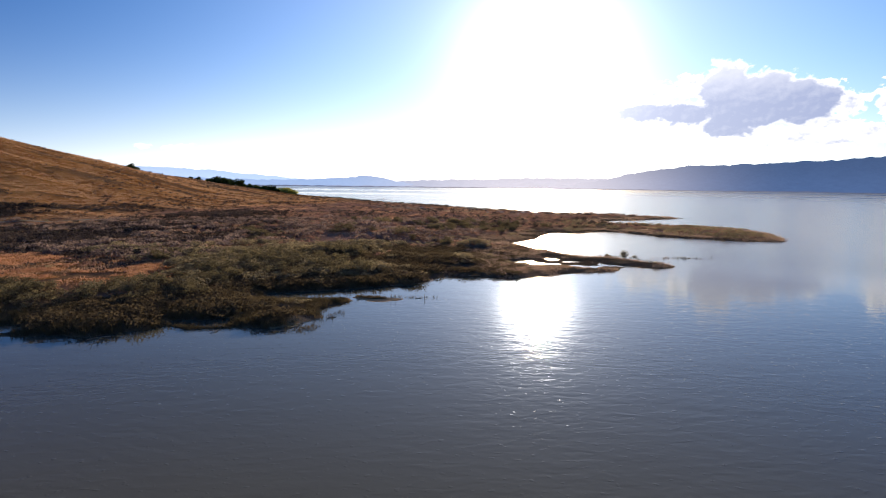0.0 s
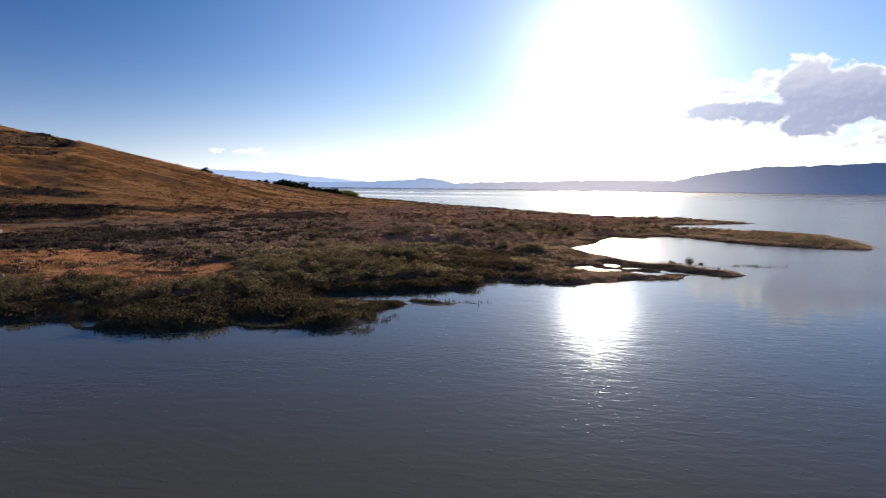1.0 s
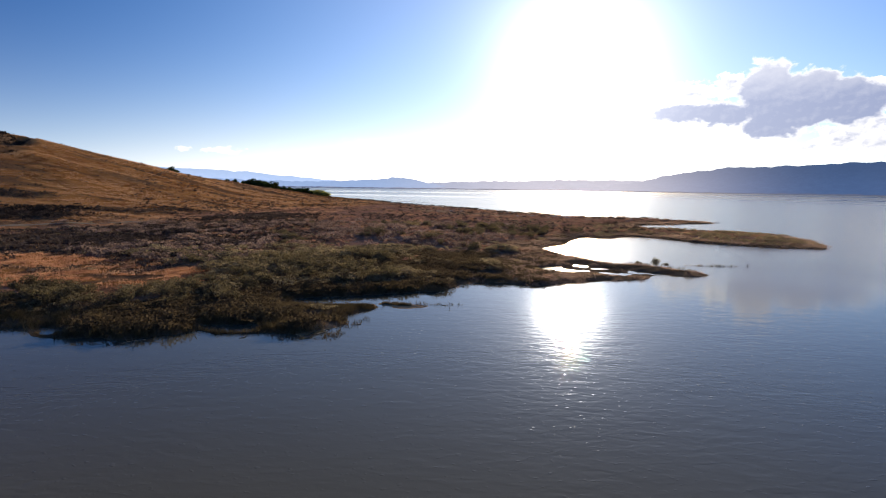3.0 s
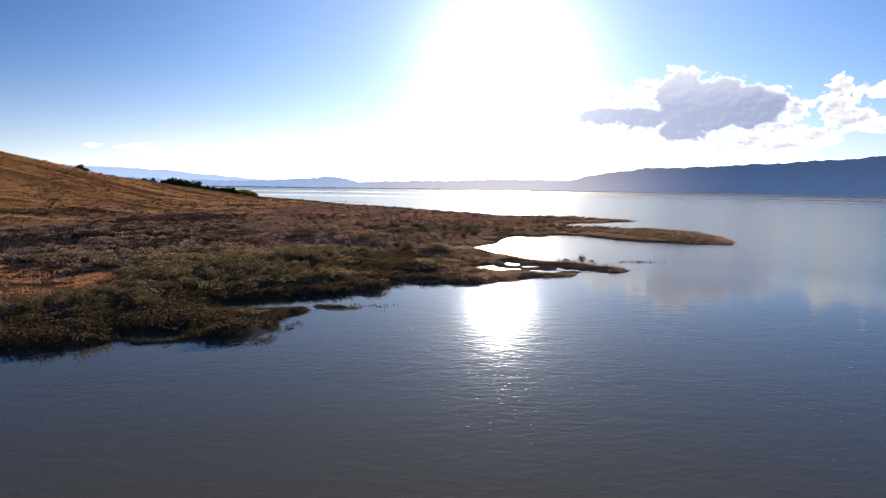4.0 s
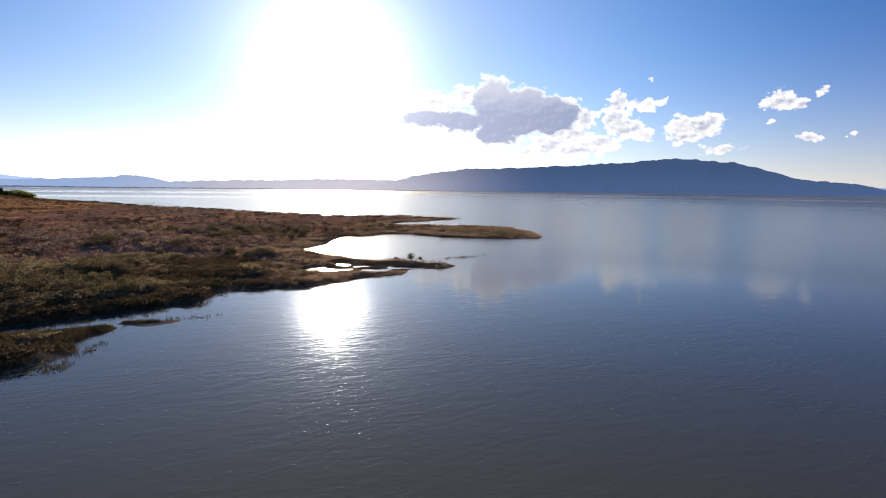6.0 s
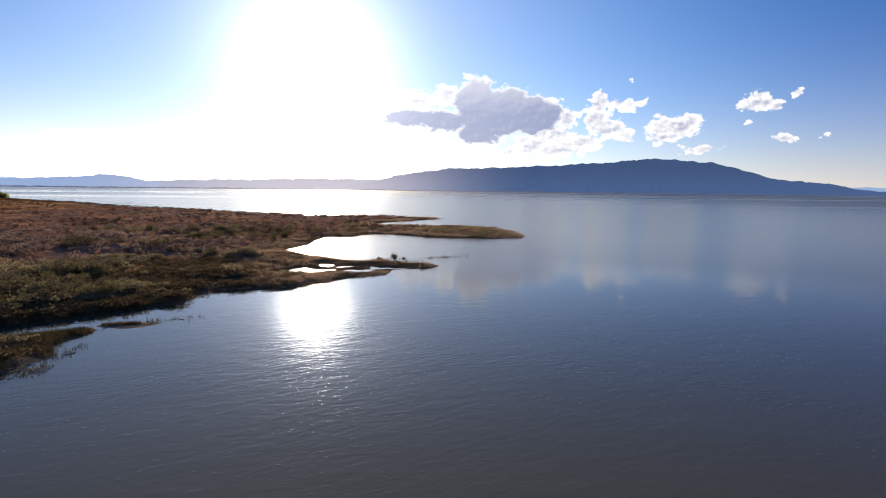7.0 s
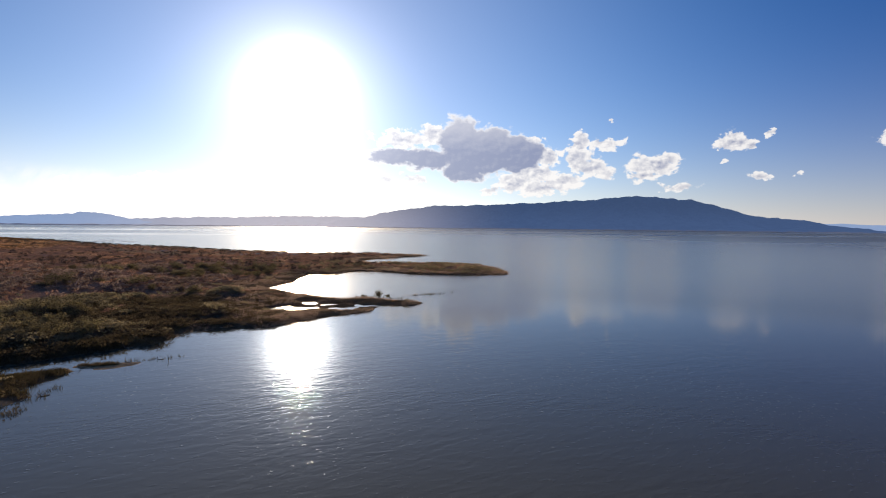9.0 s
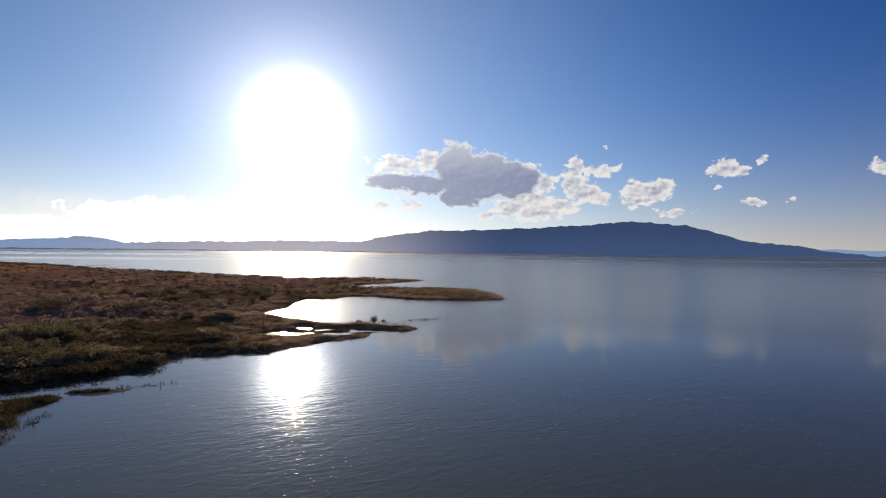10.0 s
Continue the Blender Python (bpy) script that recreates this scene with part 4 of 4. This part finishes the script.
joined("dry_grass", [blades(9, 0.5, 0.36, 0.06, 185 + i, 0.4) for i in range(5)], x, y, z, rng.uniform(0.6, 1.2, len(x)), M_RUSTGRASS,
       "dry tan grass between the sagebrush", "grass")


def limb(bm, a, b, ra, rb, sides=6):
    """A tapered round stick from a to b."""
    a, b = Vector(a), Vector(b)
    q = (b - a).to_track_quat("Z", "Y")
    rings = []
    for p, r in ((a, ra), (b, rb)):
        rings.append([bm.verts.new(p + q @ Vector((r * math.cos(2 * math.pi * i / sides), r * math.sin(2 * math.pi * i / sides), 0))) for i in range(sides)])
    for i in range(sides):
        bm.faces.new((rings[0][i], rings[0][(i + 1) % sides], rings[1][(i + 1) % sides], rings[1][i]))
    bm.faces.new(rings[0][::-1]), bm.faces.new(rings[1])


def shrub(width, tall, seed, leaves, leaf, mat, name, label, category, group, lobes=8):
    """A shrub or small tree: an empty at its foot, its stems or trunk, and its crown."""
    g = random.Random(seed)
    root = new(name)
    tree = name.endswith("tree")
    bm = bmesh.new()
    if tree:
        top = Vector((g.uniform(-0.2, 0.2), g.uniform(-0.2, 0.2), tall * 0.45))
        limb(bm, (0, 0, -0.3), top, 0.035 * tall, 0.022 * tall, 7)
        for i in range(6):
            a = i * 1.05 + g.uniform(0, 0.5)
            limb(bm, top * g.uniform(0.6, 1), top + Vector((math.cos(a) * width * 0.32, math.sin(a) * width * 0.32, tall * g.uniform(0.12, 0.34))), 0.016 * tall, 0.005 * tall, 5)
    else:
        bm.free()
        for i in range(4):
            bm = bmesh.new()
            a = i * 1.57 + g.uniform(0, 0.7)
            limb(bm, (0.08 * math.cos(a), 0.08 * math.sin(a), -0.15), (math.cos(a) * width * 0.28, math.sin(a) * width * 0.28, tall * g.uniform(0.5, 0.8)), 0.03, 0.01, 5)
            part("stem", bm, M_BARK, root)
    if tree:
        part("trunk", bm, M_BARK, root)
    pts, k = leafy(leaves, lobes, width, tall, leaf, seed, 0.0, (0.1, 0.64) if tree else (0.25, 0.7))
    crown = new("crown", flock_mesh("crown", pts, k, mat))
    crown.parent = root
    return tagged(root, label, category, group)


def planted(proto, x, y, scale, turn, sink=0.05):
    ob = copy_thing(proto, Matrix.Identity(4))
    z = float(height(np.array([x]), np.array([y]))[0])
    ob.matrix_basis = Matrix.LocRotScale((x, y, max(z, 0) - sink), Euler((0, 0, turn)), (scale, scale, scale * random.uniform(0.85, 1.1)))
    return ob


def remove(proto):
    for o in (*proto.children_recursive, proto):
        bpy.data.objects.remove(o)


def thicket(n, b0, b1, r0, r1, keep, seed, protos, lo, hi):
    x, y, z, d = scatter(n, b0, b1, r0, r1, keep, seed)
    g = random.Random(seed)
    for px, py in zip(x, y):
        planted(g.choice(protos), float(px), float(py), g.uniform(lo, hi), g.uniform(0, 6.28))


willows = [shrub(2.6, 2.0, 300 + i, 700, 0.11, M_SHRUB, "willow_bush", "dense dark green willow bush near the shore", "bush", "willow bushes along the shore") for i in range(5)]
thicket(640, -58, -9, 58, 112, lambda x, y, d, q: step(d, 6.5, 9) * step(-d, -23, -17) * (1 - 0.97 * step(q[0], 0.2, 0.6)), 21, willows, 0.65, 1.15)
thicket(430, -22, 10, 88, 190, lambda x, y, d, q: step(d, 7, 12) * step(fbm(x, y, 18, 2, 99), 0.05, 0.3) * 0.9, 22, willows, 0.75, 1.5)
spit_bush = shrub(1.9, 1.7, 330, 700, 0.08, M_SHRUB, "spit_bush", "small dark rounded bush on the low spit", "bush", "bushes on the spit")
for px, py, s in ((35.4, 110.2, 1.15), (37.2, 109.6, 0.7), (31.8, 110.2, 0.6), (33.0, 111.5, 0.45)):
    planted(spit_bush, px, py, s, px)
for p in willows + [spit_bush]:
    remove(p)


def at_bearing(b, r):
    return r * math.sin(radians(b)), r * math.cos(radians(b))


dark = [shrub(7.5, 7.0, 340 + i, 1100, 0.62, M_TREE, "dark_tree", "dark green rounded tree on the low ridge", "tree", "trees on the ridge", 9) for i in range(3)]
pale = shrub(8.0, 7.6, 350, 1200, 0.62, M_YELLOW, "yellow_green_tree", "yellow-green rounded tree at the ridge's end", "tree", "trees on the ridge", 9)
g = random.Random(5)
for b, s in ((-24.2, 0.75), (-23.9, 0.95), (-23.6, 0.9), (-23.3, 1.05), (-23.0, 0.95), (-22.7, 1.05), (-22.4, 0.9), (-21.75, 1.15), (-30.9, 0.6), (-30.5, 0.5), (-25.2, 0.55), (-25.9, 0.45)):
    r = float(np.interp(b, HILL[:, 0], HILL[:, 2])) - 6 + g.uniform(-8, 8)
    planted(g.choice(dark), *at_bearing(b, r), s, g.uniform(0, 6), 0.6)
for b, s in ((-21.3, 0.6), (-21.0, 0.66), (-20.7, 0.72), (-20.35, 0.66), (-20.0, 0.72), (-19.65, 0.66), (-19.3, 0.7), (-18.95, 0.66), (-18.6, 0.95), (-18.2, 0.7), (-17.9, 0.6)):
    planted(g.choice(dark), *at_bearing(b, 585 + g.uniform(-8, 8)), s, g.uniform(0, 6), 0.5)
for b, s in ((-17.75, 0.95), (-17.4, 1.15), (-17.05, 1.1), (-16.7, 1.15), (-16.4, 1.0)):
    planted(pale, *at_bearing(b, 610 + g.uniform(-6, 6)), s, g.uniform(0, 6))
for p in dark + [pale]:
    remove(p)


# ---- road, mast, shed and other things on the shore ----


def ground_z(x, y):
    return float(height(np.array([float(x)]), np.array([float(y)]))[0])


def ribbon(name, points, wide, mat, label, category, lift=0.05):
    """A track that follows the ground."""
    verts, faces = [], []
    p = np.array(points, float)
    t = np.concatenate([[0], np.cumsum(np.hypot(*np.diff(p, axis=0).T))])
    u = np.arange(0, t[-1], 1.5)
    x, y = np.interp(u, t, p[:, 0]), np.interp(u, t, p[:, 1])
    gx, gy = np.gradient(x), np.gradient(y)
    k = np.hypot(gx, gy)
    nx, ny = -gy / k, gx / k
    across = np.linspace(-0.5, 0.5, 5) * wide
    for i in range(len(u)):
        w = across * (1 + 0.18 * fbm(np.array([u[i]]), np.array([0.0]), 9, 2, 3)[0])
        z = height(x[i] + nx[i] * w, y[i] + ny[i] * w) + lift + 0.03 * (1 - (across / wide * 2) ** 2)
        verts += [(x[i] + nx[i] * a, y[i] + ny[i] * a, c) for a, c in zip(w, z)]
    for i in range(len(u) - 1):
        faces += [(5 * i + j + 1, 5 * i + j, 5 * i + j + 5, 5 * i + j + 6) for j in range(4)]
    ob = mesh_object(name, verts, faces, mat, smooth=True)
    return tagged(ob, label, category, kind="structure")


ribbon("road", [at_bearing(b, float(road_at(b))) for b in range(-62, -26, 2)], 2.2, M_ROAD, "brown dirt road along the foot of the hill", "road", 0.12)
ribbon("track", [(-140.7, 124.1), (-130.7, 121.1), (-120.7, 125.4), (-108.6, 121.8), (-103.4, 109.8)], 1.8, M_DIRT, "narrow pale dirt track beside the mast", "track", 0.1)


def box(bm, x0, y0, z0, x1, y1, z1, bevel=0.0):
    r = bmesh.ops.create_cube(bm, size=1.0)
    for v in r["verts"]:
        v.co = Vector((x0 + (v.co.x + 0.5) * (x1 - x0), y0 + (v.co.y + 0.5) * (y1 - y0), z0 + (v.co.z + 0.5) * (z1 - z0)))
    if bevel:
        edges = {e for v in r["verts"] for e in v.link_edges}
        bmesh.ops.bevel(bm, geom=list(edges), offset=bevel, segments=2, affect="EDGES")


def mast(x, y):
    root = tagged(new("mast"), "slender grey steel mast on a concrete base", "mast")
    bm = bmesh.new()
    box(bm, -0.6, -0.6, -0.4, 0.6, 0.6, 0.3, 0.04)
    part("base", bm, M_CONCRETE, root)
    bm = bmesh.new()
    limb(bm, (0, 0, 0.3), (0, 0, 4.0), 0.12, 0.10, 10), limb(bm, (0, 0, 4.0), (0, 0, 7.4), 0.085, 0.05, 10)
    part("pole", bm, M_STEEL, root)
    bm = bmesh.new()
    box(bm, -0.25, -0.22, 1.0, 0.25, -0.1, 1.7, 0.02)
    part("control_box", bm, M_STEEL, root)
    root.location = (x, y, ground_z(x, y))
    bm = bmesh.new()
    box(bm, -0.45, -0.35, 0, 0.45, 0.35, 0.95, 0.04)
    cabinet = new("equipment_cabinet")
    part("body", bm, M_WHITE, cabinet)
    bm = bmesh.new()
    box(bm, -0.5, -0.4, 0.95, 0.5, 0.4, 1.03, 0.02)
    part("lid", bm, M_STEEL, cabinet)
    cabinet.location = (x + 2.4, y - 1.2, ground_z(x + 2.4, y - 1.2) - 0.05)
    tagged(cabinet, "small pale metal cabinet beside the mast", "cabinet")


mast(-135.7, 126.1)


def shed(x, y, turn):
    """A low dark shed with an open front and a lean-to roof."""
    root = tagged(new("shed"), "low dark weathered shed on the meadow", "shed")
    for name, b in (("back_wall", (-1.9, 1.15, 0, 1.9, 1.25, 1.75)), ("side_wall", (-1.9, -1.15, 0, -1.8, 1.15, 1.75)), ("side_wall", (1.8, -1.15, 0, 1.9, 1.15, 1.75)),
                    ("front_wall", (-1.8, -1.25, 0, 0.3, -1.15, 1.75)), ("front_wall", (1.3, -1.25, 0, 1.9, -1.15, 1.75)), ("lintel", (0.3, -1.25, 1.55, 1.3, -1.15, 1.75))):
        bm = bmesh.new()
        box(bm, *b, 0.012)
        part(name, bm, M_BOARD, root)
    bm = bmesh.new()
    box(bm, -2.15, -1.55, 1.75, 2.15, 1.5, 1.84, 0.02)
    for v in bm.verts:
        v.co.z += 0.1 * (v.co.y - 1.5) / -3.0
    part("roof", bm, M_ROOF, root)
    for px in (-2.0, 2.0):
        bm = bmesh.new()
        limb(bm, (px, -1.4, -0.2), (px, -1.4, 1.8), 0.06, 0.05, 8)
        part("post", bm, M_BARK, root)
    root.matrix_basis = pose(x, y, ground_z(x, y) - 0.05, 0, 0, turn) @ Matrix.Diagonal((0.66, 0.8, 0.76, 1))


shed(-89.4, 75.3, 50)


def trailer(x, y, turn):
    root = tagged(new("trailer"), "small white flatbed trailer beside the shed", "trailer")
    bm = bmesh.new()
    box(bm, -1.2, -0.65, 0.5, 1.2, 0.65, 0.58, 0.01)
    part("deck", bm, M_WHITE, root)
    for name, b in (("side_board", (-1.2, -0.69, 0.58, 1.2, -0.65, 0.95)), ("side_board", (-1.2, 0.65, 0.58, 1.2, 0.69, 0.95)), ("headboard", (1.2, -0.69, 0.58, 1.24, 0.69, 1.25))):
        bm = bmesh.new()
        box(bm, *b, 0.01)
        part(name, bm, M_WHITE, root)
    bm = bmesh.new()
    limb(bm, (1.2, -0.5, 0.48), (2.3, 0, 0.42), 0.04, 0.04, 8), limb(bm, (1.2, 0.5, 0.48), (2.3, 0, 0.42), 0.04, 0.04, 8), limb(bm, (2.25, 0, 0), (2.25, 0, 0.5), 0.035, 0.035, 8)
    part("drawbar", bm, M_STEEL, root)
    for side in (-0.78, 0.78):
        bm = bmesh.new()
        limb(bm, (0, side - 0.08, 0.31), (0, side + 0.08, 0.31), 0.31, 0.31, 20)
        wheel = part("wheel", bm, M_RUBBER, root)
        bm = bmesh.new()
        limb(bm, (0, side - 0.095, 0.31), (0, side + 0.095, 0.31), 0.16, 0.16, 14)
        part("rim", bm, M_STEEL, wheel)
    root.matrix_basis = pose(x, y, ground_z(x, y), 0, 0, turn) @ Matrix.Scale(0.6, 4)


trailer(-88.0, 76.4, 42)


def tank(x, y):
    root = tagged(new("water_tank"), "small upright white water tank behind the bushes", "tank")
    bm = bmesh.new()
    limb(bm, (0, 0, 0), (0, 0, 1.2), 0.35, 0.35, 20)
    part("body", bm, M_WHITE, root, smooth=False)
    bm = bmesh.new()
    limb(bm, (0, 0, 1.2), (0, 0, 1.36), 0.35, 0.2, 20)
    part("shoulder", bm, M_WHITE, root)
    bm = bmesh.new()
    limb(bm, (0, 0, 1.36), (0, 0, 1.44), 0.2, 0.2, 16)
    part("lid", bm, M_BOARD, root, "dark round lid")
    root.matrix_basis = pose(x, y, ground_z(x, y) - 0.03) @ Matrix.Scale(0.6, 4)


tank(-72.9, 68.0)


def driftwood(x, y, size, seed):
    g = random.Random(seed)
    bm = bmesh.new()
    p = Vector((-0.5 * size, 0, 0.05))
    for i in range(4):
        q = p + Vector((size * 0.27, g.uniform(-0.12, 0.12) * size, g.uniform(-0.03, 0.05) * size))
        limb(bm, p, q, 0.05 * (1 - i * 0.2), 0.05 * (0.8 - i * 0.2), 6)
        if i in (1, 2):
            limb(bm, q, q + Vector((g.uniform(-0.1, 0.2), g.uniform(-0.2, 0.2), g.uniform(0.15, 0.4))) * size, 0.025, 0.008, 5)
        p = q
    ob = part("driftwood", bm, M_TWIG)
    z = max(ground_z(x, y), 0.0)
    ob.matrix_basis = pose(x, y, z, 0, 0, g.uniform(0, 360))
    return tagged(ob, "grey bleached driftwood branch at the water's edge", "driftwood", "driftwood along the shore")


g = random.Random(12)
for i, (px, py) in enumerate(((-18.2, 51.6), (-16.8, 54.0), (-15.9, 56.2), (-20.5, 51.0), (-24.3, 51.2), (-12.4, 67.4), (-10.2, 67.9), (-8.9, 67.5), (-8.2, 68.0),
                              (39.6, 101.5), (38.2, 100.2), (40.4, 104.0), (-5.2, 68.6), (-4.3, 68.2), (-14.2, 57.6), (-33.5, 48.2), (101.5, 172), (3.0, 85.6), (-3.4, 82.0), (-9.5, 76.6))):
    driftwood(px, py, g.uniform(0.9, 2.2), 40 + i)


def stones(n, seed):
    """Pale stones strewn over the flats near the far edge of the land."""
    x, y, z, d = scatter(n, -8, 16, 240, 430, lambda x, y, d, q: step(d, 3, 10) * step(-d, -60, -30) * step(fbm(x, y, 20, 2, 111), 0.05, 0.3), seed)
    verts, faces = [], []
    for i in range(len(x)):
        s = rng.uniform(0.3, 0.9)
        bm = bmesh.new()
        bmesh.ops.create_icosphere(bm, subdivisions=1, radius=s)
        k = len(verts)
        for v in bm.verts:
            v.co *= rng.uniform(0.75, 1.1)
            verts.append((v.co.x * 1.4 + x[i], v.co.y + y[i], v.co.z * 0.7 + z[i] + 0.15 * s))
        faces += [[k + v.index for v in f.verts] for f in bm.faces]
        bm.free()
    ob = mesh_object("stones", verts, faces, M_STONE)
    return tagged(ob, "pale stones strewn over the flats", "stones", kind="stuff")


stones(900, 13)
